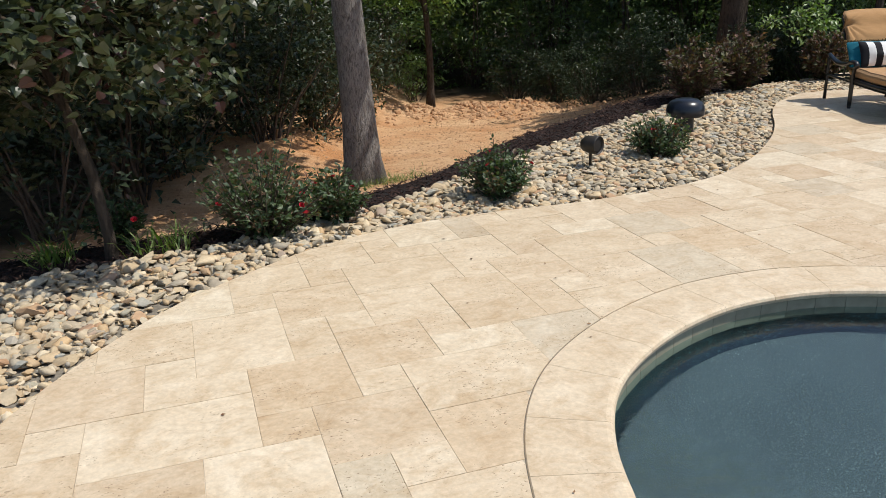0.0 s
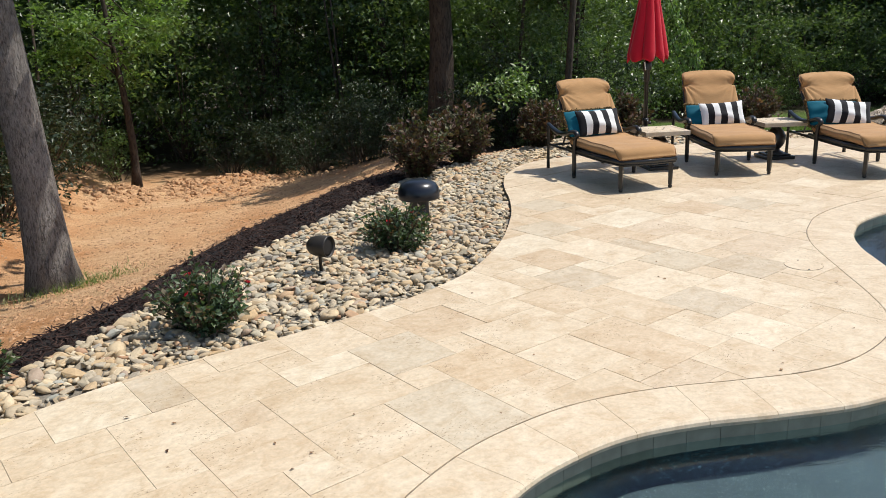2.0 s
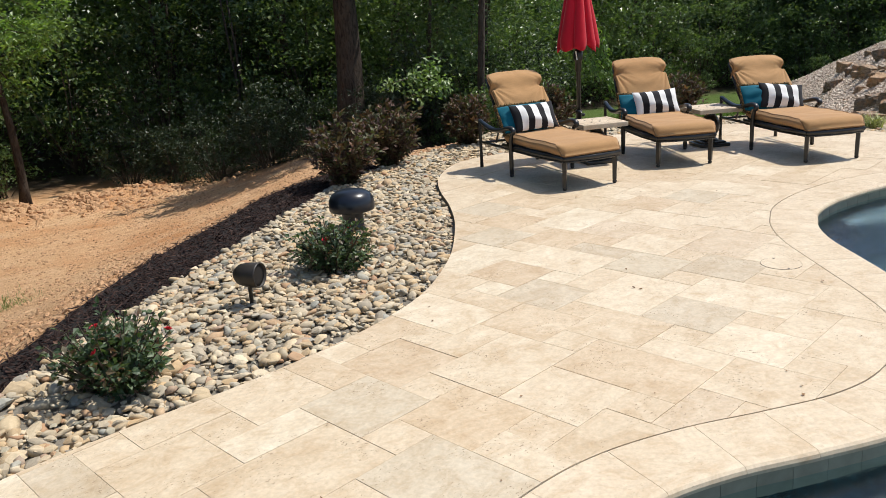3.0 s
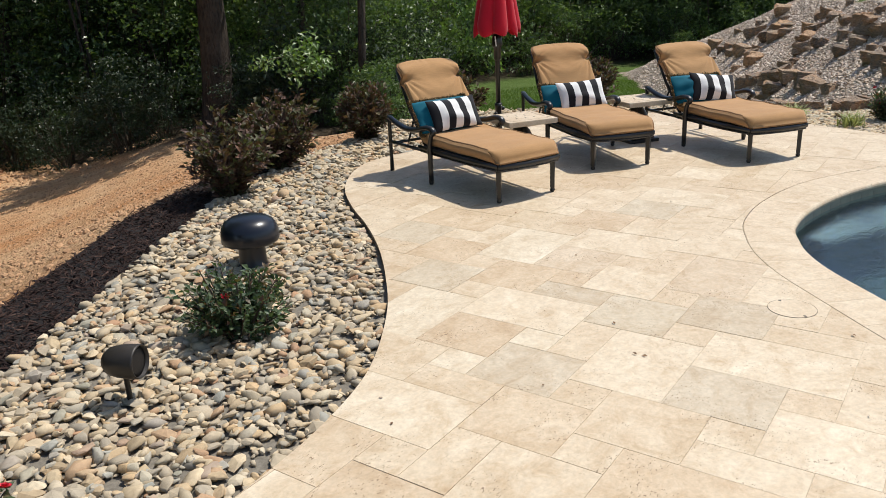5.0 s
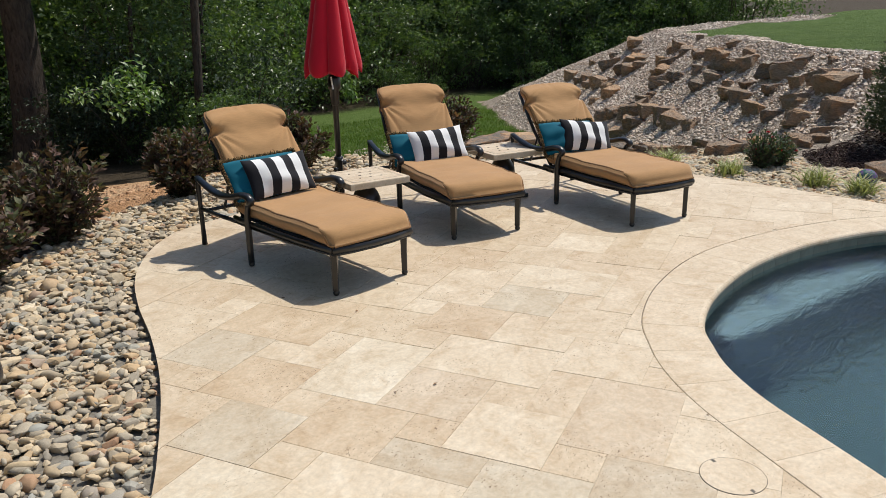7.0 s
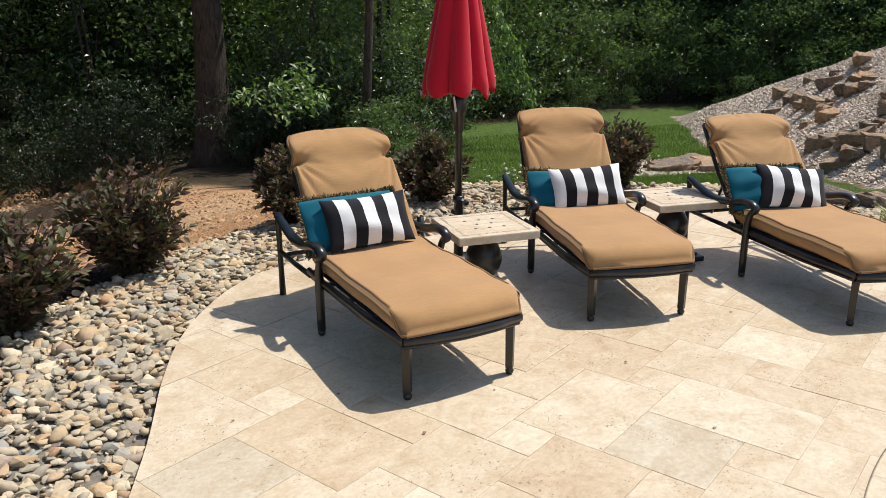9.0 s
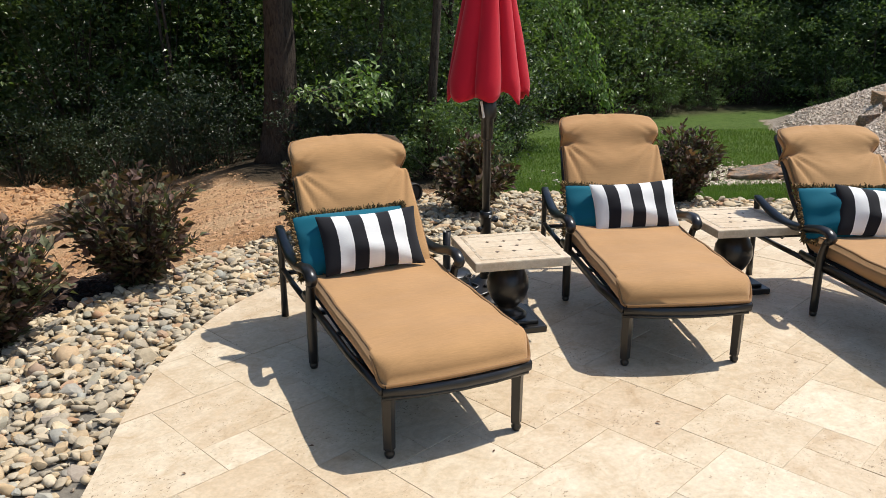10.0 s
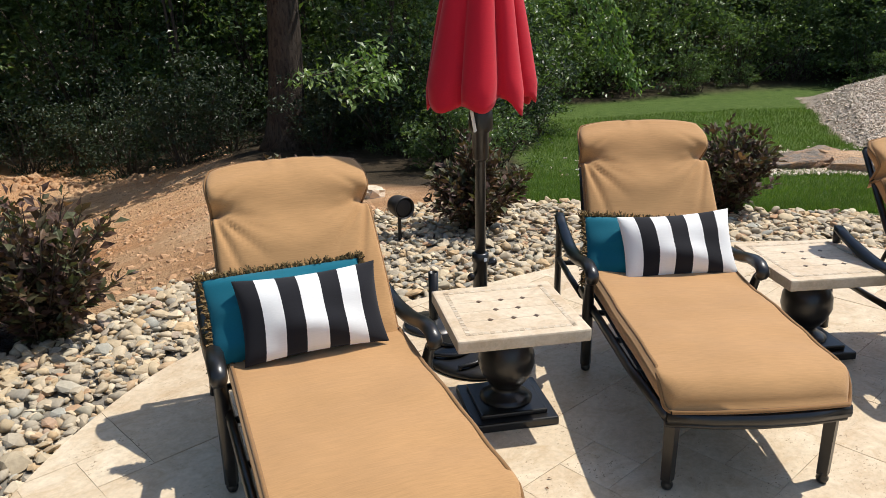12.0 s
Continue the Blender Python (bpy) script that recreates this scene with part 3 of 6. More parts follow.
part("basin_wall", mesh("basin_wall", *ring(0.035, -0.05, 0.035, -1.5), M_DEPTH_DARK, True), pool)
part("basin_floor", from_bm(filled([LIP_LINE[::3]], -1.45), "basin_floor", M_DEPTH_DARK), pool)
shelf = clip([(p.x, p.y) for p in LIP_LINE[::4]], 0.45, 1.0, 5.05)
part("sun_shelf", mesh("sun_shelf", *prism(shelf, -0.42, -1.44), M_PLASTER), pool, "shallow sun shelf of pebble plaster")
# lighter plaster colour stands for the brighter light in shallow water
M_BENCH_LIT = simple("pebble plaster, lightened for shallow water", (0.06, 0.085, 0.10), (0.24, 0.28, 0.30), 70, 0.7, bump_scale=160)
bench = clip(clip([(p.x, p.y) for p in LIP_LINE[::4]], -0.12, -1.0, -6.74), -1.0, 0.3, -4.0)
part("bench", mesh("bench", *prism(bench, -0.46, -1.44), M_BENCH_LIT), pool, "underwater bench of pebble plaster")
M_TILE = simple("dark blue glazed tile", (0.004, 0.012, 0.07), (0.010, 0.03, 0.13), 20, 0.2)
for x, y in ((6.57, 6.16), (7.36, 6.13), (7.75, 5.86)):
    part("tile", mesh("tile", *box(x - 0.05, x + 0.05, y - 0.05, y + 0.05, -0.462, -0.452), M_TILE), pool, "dark blue glazed tile set into the bench")
water_bm = filled([[p + n * 0.03 for p, n in zip(LIP_LINE[::3], LIP_OUT[::3])]], WATER)
water = part("water_surface", from_bm(water_bm, "water_surface", M_WATER, True), pool, "clear rippled pool water")
water.visible_shadow = False


def coping_piece(i0, i1):
    """One bullnosed coping stone between two marks of the lip."""
    prof = [(COPING - 0.004, -0.05), (COPING - 0.004, -0.004), (COPING - 0.008, 0.0), (0.03, 0.0), (0.013, -0.003), (0.003, -0.011), (-0.002, -0.024), (0.002, -0.04), (0.02, -0.05)]
    V, F = [], []
    n, k = len(LIP_LINE), len(prof)
    marks = [i0 + 0.025] + list(range(i0 + 1, i1)) + [i1 - 0.025]
    for m in marks:
        a = int(math.floor(m)) % n
        f = m - math.floor(m)
        p = LIP_LINE[a].lerp(LIP_LINE[(a + 1) % n], f)
        d = LIP_OUT[a].lerp(LIP_OUT[(a + 1) % n], f).normalized()
        V += [p + d * (r + (WIDEN[a] if r > 0.1 else 0)) + Vector((0, 0, z)) for r, z in prof]
    for j in range(len(marks) - 1):
        for q in range(k):
            F.append((j * k + q, j * k + (q + 1) % k, (j + 1) * k + (q + 1) % k, (j + 1) * k + q))
    F.append(tuple(range(k))[::-1])
    F.append(tuple((len(marks) - 1) * k + q for q in range(k)))
    return V, F


coping = tagged(new("pool_coping"), "cream bullnosed travertine coping round the pool", "coping", kind="structure")
rng = random.Random(4)
i = 0
while i < len(LIP_LINE) - 6:
    j = min(i + rng.choice((10, 10, 10, 11)), len(LIP_LINE))
    if len(LIP_LINE) - j < 5:
        j = len(LIP_LINE)
    part("coping_stone", mesh("coping_stone", *coping_piece(i, j), M_COPING), coping)
    i = j
part("mortar_bed", mesh("mortar_bed", *ring(0.03, -0.004, COPING - 0.02, -0.004, 2), M_JOINT), coping)
part("expansion_joint", mesh("expansion_joint", *ring(COPING - 0.006, -0.005, COPING + 0.012, -0.005, 2), M_SEAL), coping, "dark flexible joint between coping and paving")

band = tagged(new("waterline_band"), "row of grey-green ceramic tiles at the waterline", "tile", kind="structure")
tile_w = 5
for i in range(0, len(LIP_LINE) - 3, tile_w):
    V, n = [], len(LIP_LINE)
    for m, zz in ((i + 0.035, -0.048), (i + tile_w - 0.035, -0.048), (i + tile_w - 0.035, -0.19), (i + 0.035, -0.19)):
        a, f = int(m) % n, m - int(m)
        p, d = LIP_LINE[a].lerp(LIP_LINE[(a + 1) % n], f), LIP_OUT[a]
        V += [p + d * 0.022 + Vector((0, 0, zz)), p + d * 0.034 + Vector((0, 0, zz))]
    part("waterline_tile", mesh("waterline_tile", V, [(0, 2, 4, 6), (0, 1, 3, 2), (2, 3, 5, 4), (4, 5, 7, 6), (6, 7, 1, 0)], M_BAND), band)

# ---- deck ----
deck = tagged(new("patio_deck"), "cream travertine paving in a mixed-size pattern", "paving", kind="structure")
deck_loop = [(p.x, p.y) for p in DECK_LINE]
bed = filled([deck_loop, [(p.x, p.y) for p in JOINT_LINE[::3]]], -0.0026)
part("bed", from_bm(bed, "bed", M_JOINT), deck)
V = [(x, y, -0.008) for x, y in deck_loop] + [(x, y, -0.4) for x, y in deck_loop]
n = len(deck_loop)
part("edge_face", mesh("edge_face", V, [(i, i + 1, n + i + 1, n + i) for i in range(n - 1)], M_SEAL), deck)

UNIT, ANGLE, PHASE = 0.206, radians(23.0), (0.0708, 0.0854)
CA, SA = math.cos(ANGLE), math.sin(ANGLE)
# the repeat of six by six units: u, v, width, depth
REPEAT = [(0, 1, 2, 3), (2, 1, 1, 2), (4, 4, 3, 2), (3, 0, 2, 2), (1, 5, 2, 2), (2, 3, 2, 2), (4, 2, 2, 2), (1, 4, 1, 1), (3, 2, 1, 1), (3, 5, 1, 1), (5, 1, 1, 1), (5, 0, 2, 1)]
# stones of a tone of their own, by their place in the pattern
PALE = [(25, 19), (24, 19), (23, 16), (25, 13), (28, 18), (29, 22), (23, 22), (22, 20), (12, 18), (7, 19), (19, 19), (16, 20), (4, 8), (1, 13), (6, 12), (-1, 10), (4, 14), (-2, 11), (0, 13), (1, 7), (10, 14), (-1, 16), (34, 23), (37, 19), (41, 20), (0, 12)]
TAN = [(23, 20), (28, 20), (27, 21), (29, 16), (29, 20), (33, 21), (28, 24), (18, 12), (15, 15), (19, 13), (16, 18), (10, 17), (2, 11), (5, 8), (-2, 12), (31, 25), (33, 25), (38, 23), (-1, 8), (3, 9), (2, 10)]
GREY = [(26, 17), (27, 15), (22, 18), (23, 14), (27, 19), (26, 23), (14, 17), (9, 19), (13, 13), (8, 11), (3, 7), (35, 20), (29, 26)]
COURSES = ([-30, 5, 9, 14, 19, 25, 60], [-30, 5, 8.87, 13.72, 18.47, 24.0, 59])       # spacing squeezed in the middle of the deck to suit the solved camera path


def pattern():
    """The pavers of the deck in units of the pattern."""
    return [(6 * a + u + 1, 6 * b + v, w, h) for a in range(-5, 10) for b in range(-7, 9) for u, v, w, h in REPEAT]


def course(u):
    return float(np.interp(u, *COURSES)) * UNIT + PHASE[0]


# deck outline with the pool cut out along a slit behind the walk
start = min(range(len(JOINT_LINE)), key=lambda k: JOINT_LINE[k].y)
hole = [(p.x, p.y) for p in JOINT_LINE[start::2] + JOINT_LINE[:start:2]]
if area_of(hole) > 0:
    hole = hole[::-1]
outer = deck_loop if area_of(deck_loop) > 0 else deck_loop[::-1]
slit = min(range(len(outer)), key=lambda k: (outer[k][0] - hole[0][0]) ** 2 + (outer[k][1] - hole[0][1]) ** 2)
REGION = outer[slit:] + outer[:slit + 1] + hole + [hole[0]]


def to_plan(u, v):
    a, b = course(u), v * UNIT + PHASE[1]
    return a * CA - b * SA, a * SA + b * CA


def without_spurs(poly):
    """Drops points where an outline runs back on itself."""
    again = True
    while again and len(poly) > 3:
        again = False
        for i in range(len(poly)):
            a, b, c = poly[i - 1], poly[i], poly[(i + 1) % len(poly)]
            ux, uy, vx, vy = b[0] - a[0], b[1] - a[1], c[0] - b[0], c[1] - b[1]
            if math.hypot(ux, uy) < 1e-5 or (abs(ux * vy - uy * vx) < 1e-7 and ux * vx + uy * vy < 0):
                del poly[i]
                again = True
                break
    return poly


def paving():
    r = random.Random(3)
    shared, rest = {}, []
    gap = 0.0010
    tiles = pattern()
    centres = []
    for u, v, w, h in tiles:
        (ax, ay), (bx, by) = to_plan(u, v), to_plan(u + w, v + h)
        centres.append(((ax + bx) / 2, (ay + by) / 2))
    cx, cy = np.array([c[0] for c in centres]), np.array([c[1] for c in centres])
    d_deck = signed_distance(deck_loop, cx, cy)
    d_pool = signed_distance([(p.x, p.y) for p in JOINT_LINE[::3]], cx, cy)
    by_tone = {p: m for group, m in ((PALE, M_PAVER_PALE), (TAN, M_PAVER_TAN), (GREY, M_PAVER_GREY)) for p in group}
    for (u, v, w, h), x, y, dd, dp in zip(tiles, cx, cy, d_deck, d_pool):
        stone = by_tone.get((u, v), M_PAVER)
        if dd > 0.4 or dp < -0.4:
            continue
        half_w, half_h = (course(u + w) - course(u)) / 2 - gap, h * UNIT / 2 - gap
        lift = r.uniform(-0.0012, 0.0012)
        far = y < 0.4 or (x > 7.4 and y < 6.5)
        if dd < -0.42 and dp > 0.42:
            if far:
                rest.append(moved(prism([(-half_w, -half_h), (half_w, -half_h), (half_w, half_h), (-half_w, half_h)], 0, -0.02, 0.001), pose(x, y, lift, 0, 0, 23)))
                continue
            key = (round(half_w, 4), h, stone.name)
            if key not in shared:
                shared[key] = mesh("paver", *prism([(-half_w, -half_h), (half_w, -half_h), (half_w, half_h), (-half_w, half_h)], 0, -0.02, 0.001), stone)
            part("paver", shared[key], deck, "", pose(x, y, lift, 0, 0, 23))
            continue
        poly = REGION
        for nx, ny, d in ((CA, SA, half_w), (-CA, -SA, half_w), (-SA, CA, half_h), (SA, -CA, half_h)):
            poly = clip(poly, nx, ny, d + nx * x + ny * y)
            if len(poly) < 3:
                break
        poly = without_spurs(poly)
        size = abs(area_of(poly)) if len(poly) > 2 else 0
        if size < 0.0008 or (size < 0.02 * w * h * UNIT ** 2 and dp < -0.1):
            continue
        local = [((px - x) * CA + (py - y) * SA, -(px - x) * SA + (py - y) * CA) for px, py in poly]
        vf = prism(local, 0, -0.02)
        if far:
            rest.append(moved(vf, pose(x, y, lift, 0, 0, 23)))
        else:
            part("paver", mesh("paver", *vf, stone), deck, "", pose(x, y, lift, 0, 0, 23))
    if rest:
        tagged(part("paver", mesh("pavers", *joined(rest), M_PAVER), deck), kind="stuff")

# ---- loungers ----
def puff(half_w, half_l, thick, pu=10.0, pv=12.0, e=0.28, nu=22, nv=34, width=None, lift=None, wrinkle=0.0, seed=1, seam=None):
    """A stuffed cushion: two skins that meet in a seam. width(v) scales it sideways, lift(u, v) bends it."""
    def spread(k, n):
        s = 2 * k / (n - 1) - 1
        return math.copysign(1 - (1 - abs(s)) ** 1.7, s)
    V, F = [], []
    for side in (1, -1):
        for j in range(nv):
            v = spread(j, nv)
            for i in range(nu):
                u = spread(i, nu)
                t = max((1 - abs(u) ** pu) * (1 - abs(v) ** pv), 0.0) ** e * thick / 2
                x = u * half_w * (width(v) if width else 1.0)
                y = v * half_l
                z = side * t
                if wrinkle and side > 0:
                    z += wrinkle * noise.noise(Vector((x * 5 + seed * 7, y * 9, seed))) * (t / thick)
                if lift:
                    z += lift(u, v)
                if seam:
                    z += seam(u, v) * (1 - (2 * t / thick) ** 2)
                V.append((x, y, z))
    o = nu * nv
    for j in range(nv - 1):
        for i in range(nu - 1):
            a = j * nu + i
            F.append((a, a + 1, a + nu + 1, a + nu))
            F.append((o + a, o + a + nu, o + a + nu + 1, o + a + 1))
    rim = [i for i in range(nu)] + [j * nu + nu - 1 for j in range(1, nv)] + [(nv - 1) * nu + i for i in range(nu - 2, -1, -1)] + [j * nu for j in range(nv - 2, 0, -1)]
    for k in range(len(rim)):
        a, b = rim[k], rim[(k + 1) % len(rim)]
        F.append((a, a + o, b + o, b))
    return V, F, [V[k] for k in rim]


def lounger(rise=52.6):
    th = tagged(new("sun_lounger"), "bronze cast-aluminium sun lounger with tan cushions on the paving", "lounger", "loungers on the deck")
    # frame
    rails = []
    for s in (-1, 1):
        rails.append(tube([(s * 0.30, -0.03, 0.297), (s * 0.325, 0.3, 0.293), (s * 0.335, 0.87, 0.293), (s * 0.335, 1.08, 0.297)], 0.021, 8, 0.75))
        rails.append(tube([(s * 0.285, 0.0, 0.262), (s * 0.315, 0.4, 0.259), (s * 0.325, 1.06, 0.262)], 0.010, 8))
        rails.append(tube([(s * 0.335, 1.06, 0.275), (s * 0.343, 1.32, 0.275), (s * 0.343, 1.57, 0.275)], 0.015, 8))
    front = [(-0.30, -0.035, 0.294), (-0.15, -0.060, 0.294), (0, -0.069, 0.294), (0.15, -0.060, 0.294), (0.30, -0.035, 0.294)]
    rails.append(tube(front, 0.023, 8, 0.75))
    rails.append(tube([(x, y + 0.012, 0.263) for x, y, z in front], 0.010, 8))
    for y in (0.28, 0.55, 0.82, 1.06):
        rails.append(tube([(-0.33, y, 0.293), (0.33, y, 0.293)], 0.012, 6))
    rails.append(tube([(-0.343, 1.5, 0.275), (0.343, 1.5, 0.275)], 0.013, 8))
    part("frame", mesh("frame", *joined(rails), M_METAL, True), th)
    # woven sling under the cushions
    part("seat_sling", mesh("seat_sling", *box(-0.30, 0.30, -0.02, 1.05, 0.297, 0.303), M_BLACK), th)
    # legs
    for s in (-1, 1):
        prof = [(s * 0.268, 0.0, z) for z in (0.035, 0.08, 0.16, 0.24, 0.285)]
        leg = part("leg", mesh("leg", *tube(prof, [0.024, 0.0245, 0.0255, 0.027, 0.031], 4), M_METAL), th)
        part("foot", mesh("foot", *moved(lathe([(0.004, 0.0), (0.016, 0.003), (0.0205, 0.014), (0.0205, 0.022), (0.013, 0.033), (0.018, 0.038), (0.018, 0.044)], 12), pose(s * 0.268, 0, 0)), M_METAL, True), leg)
        prof = [(s * 0.352, 0.87, z) for z in (0.03, 0.1, 0.2, 0.3)] + [(s * 0.354, 0.862, 0.36), (s * 0.357, 0.838, 0.42), (s * 0.358, 0.812, 0.452)]
        leg = part("leg", mesh("leg", *tube(prof, [0.0235, 0.0235, 0.0245, 0.0255, 0.023, 0.0205, 0.018], 6), M_METAL, True), th)
        part("foot", mesh("foot", *moved(lathe([(0.004, 0.0), (0.016, 0.003), (0.0205, 0.014), (0.0205, 0.022), (0.013, 0.033), (0.018, 0.038), (0.018, 0.044)], 12), pose(s * 0.352, 0.87, 0)), M_METAL, True), leg)
        prof = [(s * 0.345, 1.58, z) for z in (0.0, 0.12, 0.3, 0.45, 0.515)]
        part("leg", mesh("leg", *tube(prof, [0.021, 0.0175, 0.017, 0.0185, 0.022], 8), M_METAL, True), th)
        arm = curve_points([(s * 0.348, 1.57, 0.505), (s * 0.352, 1.46, 0.475), (s * 0.356, 1.25, 0.438), (s * 0.358, 1.05, 0.452), (s * 0.36, 0.9, 0.487), (s * 0.36, 0.82, 0.487), (s * 0.36, 0.785, 0.462), (s * 0.36, 0.81, 0.44)], 0.04)
        part("armrest", mesh("armrest", *tube(arm, [0.019 + 0.006 * math.sin(math.pi * k / (len(arm) - 1)) for k in range(len(arm))], 8, 1.35), M_METAL, True), th)
    # back
    c, s = math.cos(radians(rise)), math.sin(radians(rise))
    hinge = Vector((0, 1.03, 0.28))
    top = hinge + Vector((0, c, s)) * 0.815
    back = []
    for s in (-1, 1):
        back.append(tube([hinge + Vector((s * 0.285, 0, 0)), hinge.lerp(top, 0.5) + Vector((s * 0.29, 0.012, 0)), top + Vector((s * 0.27, 0, 0))], 0.0145, 8))
        back.append(tube([hinge.lerp(top, 0.52) + Vector((s * 0.2, 0.03, -0.02)), Vector((s * 0.2, 1.5, 0.26))], 0.010, 8))
    back.append(tube([top + Vector((-0.27, 0, 0)), top + Vector((-0.14, 0.012, 0.028)), top + Vector((0.14, 0.012, 0.028)), top + Vector((0.27, 0, 0))], 0.0145, 8))
    for k in (0.2, 0.4, 0.6, 0.8):
        c = hinge.lerp(top, k)
        back.append(tube([c + Vector((-0.285, 0.008, 0)), c + Vector((0.285, 0.008, 0))], 0.009, 6))
    part("back_frame", mesh("back_frame", *joined(back), M_METAL, True), th)
    # seat cushion
    def droop(u, v):
        front = max(0.0, -v - 0.72) / 0.28
        return -0.006 * front ** 1.8 + 0.010 * (1 - u * u) + 0.003 * math.sin(v * 7 + u * 2)

    def seam(u, v):
        front = min(1.0, max(0.0, -v - 0.86) / 0.12)
        return 0.030 - 0.066 * front * front * (3 - 2 * front)

    def front_arc(p):
        x, y, z = p
        k = max(0.0, -y / 0.556 - 0.7) / 0.3
        return x, y - 0.034 * k * (1 - (x / 0.318) ** 2), z
    V, F, rim = puff(0.318, 0.556, 0.112, 13, 15, 0.24, 28, 54, lambda v: 1.0 - 0.10 * max(0.0, (-v - 0.80) / 0.20) ** 3, droop, 0.016, 2, seam)
    V, rim = [front_arc(p) for p in V], [front_arc(p) for p in rim]
    at = pose(0, 0.522, 0.362)
    cushion = part("seat_cushion", mesh("seat_cushion", V, F, M_TAN, True), th, "tan canvas seat cushion with piping", at)
    tops = np.array([p for p in V if p[2] > 0.0])

    def top_at(x, y):
        d = np.hypot(tops[:, 0] - x, tops[:, 1] - y)
        near = np.argsort(d)[:4]
        w = 1 / (d[near] + 0.002)
        return float((tops[near, 2] * w).sum() / w.sum())
    edge = []
    for x, y, z in rim:
        k = min(1.0, max(0.0, (y + 0.53) / 0.10))
        px, py = x * (1.012 - 0.052 * k), y * (1.006 - (0.03 if y > 0.5 else 0.0))
        edge.append(Vector((px, py, z + (top_at(px, py) + 0.002 - z) * k)))
    part("piping", mesh("piping", *tube(edge + [edge[0]], 0.0075, 6, cap=False), M_PIPING, True), cushion)
    # back cushion with a rolled head
    def outline(v):
        k = 1.0 - 0.035 * max(0.0, v + 0.3)
        k -= 0.028 * math.exp(-((v - 0.53) / 0.06) ** 2)
        if v > 0.53:
            k += 0.034 * math.sin(min(1.0, (v - 0.53) / 0.26) * math.pi / 2)
        if v > 0.72:
            k -= 0.075 * ((v - 0.72) / 0.28) ** 3.5
        return k

    folds = [(s, 0.53, s * a, b, d) for s in (-1, 1) for a, b, d in ((0.46, -0.40, 0.024), (0.50, -0.12, 0.019), (0.34, -0.80, 0.018), (0.40, 0.20, 0.010), (0.62, -0.26, 0.012))]

    def roll(u, v):
        z = 0.024 * math.sin(min(1.0, max(0.0, v - 0.42) / 0.58) * math.pi) ** 2 if v > 0.42 else 0.0
        side = min(1.0, max(0.0, (abs(u) - 0.58) / 0.4))
        z -= 0.030 * math.exp(-((v - 0.53) / 0.05) ** 2) * side ** 1.4
        z += 0.008 * math.sin(v * 5 + 1) * (1 - u * u)
        for u0, v0, du, dv, deep in folds:
            px, py = (u - u0) * 0.29, (v - v0) * 0.405
            dx, dy = -du * 0.29, dv * 0.405
            n = math.hypot(dx, dy)
            along = (px * dx + py * dy) / n
            if -0.02 < along < n * 1.5:
                off = abs(px * dy - py * dx) / n
                z -= deep * math.exp(-(off / 0.011) ** 2) * max(0.0, 1 - along / (n * 1.5))
        z -= 0.022 * math.exp(-(u / 0.03) ** 2) * min(1.0, max(0.0, (v - 0.72) / 0.2))
        z -= 0.010 * math.exp(-((u + 0.26) / 0.04) ** 2) * min(1.0, max(0.0, (v - 0.82) / 0.15))
        return z

    def arch(p):
        x, y, z = p
        k = max(0.0, y / 0.405 - 0.5) / 0.5
        return x, y - 0.030 * k * abs(x / 0.29) ** 2.8, z - 0.02 * k * k
    V, F, rim = puff(0.300, 0.415, 0.120, 7, 10, 0.28, 46, 84, outline, roll, 0.02, 5, lambda u, v: 0.022)
    V, rim = [arch(p) for p in V], [arch(p) for p in rim]
    mid = hinge + Vector((0, math.cos(radians(rise)), math.sin(radians(rise)))) * 0.435 + Vector((0, -math.sin(radians(rise)), math.cos(radians(rise)))) * 0.052
    at = pose(0, mid.y, mid.z, rise)
    cushion = part("back_cushion", mesh("back_cushion", V, F, M_TAN, True), th, "tan canvas back cushion with a rolled head", at)
    edge = [Vector((x * 1.01, y * 1.008, z)) for x, y, z in rim]
    part("piping", mesh("piping", *tube(edge + [edge[0]], 0.0068, 6, cap=False), M_PIPING, True), cushion)
    return th


def striped_pillow(first_white):
    """A lumbar pillow of seven broad stripes."""
    V, F, _ = puff(0.250, 0.147, 0.135, 2.2, 2.2, 0.52, 43, 22, lambda v: 1.0 - 0.06 * (1 - v * v), lambda u, v: 0.0, 0.05, 9)
    V = [(x, y * (1 - 0.10 * (1 - (x / 0.250) ** 2)), z) for x, y, z in V]
    me = bpy.data.meshes.new("striped_pillow")
    me.from_pydata(V, [], F)
    me.materials.append(M_WHITE)
    me.materials.append(M_BLACK)
    cols = 42
    for p in me.polygons:
        i = (p.index // 2) % cols if p.index < 2 * cols * 21 else min(v % 43 for v in p.vertices)
        i = min(i, cols - 1)
        s = 2 * (i + 0.5) / cols - 1
        u = math.copysign(1 - (1 - abs(s)) ** 1.7, s)
        p.material_index = (int((u + 1) / 2 * 6.999) + (0 if first_white else 1)) % 2
        p.use_smooth = True
    return me


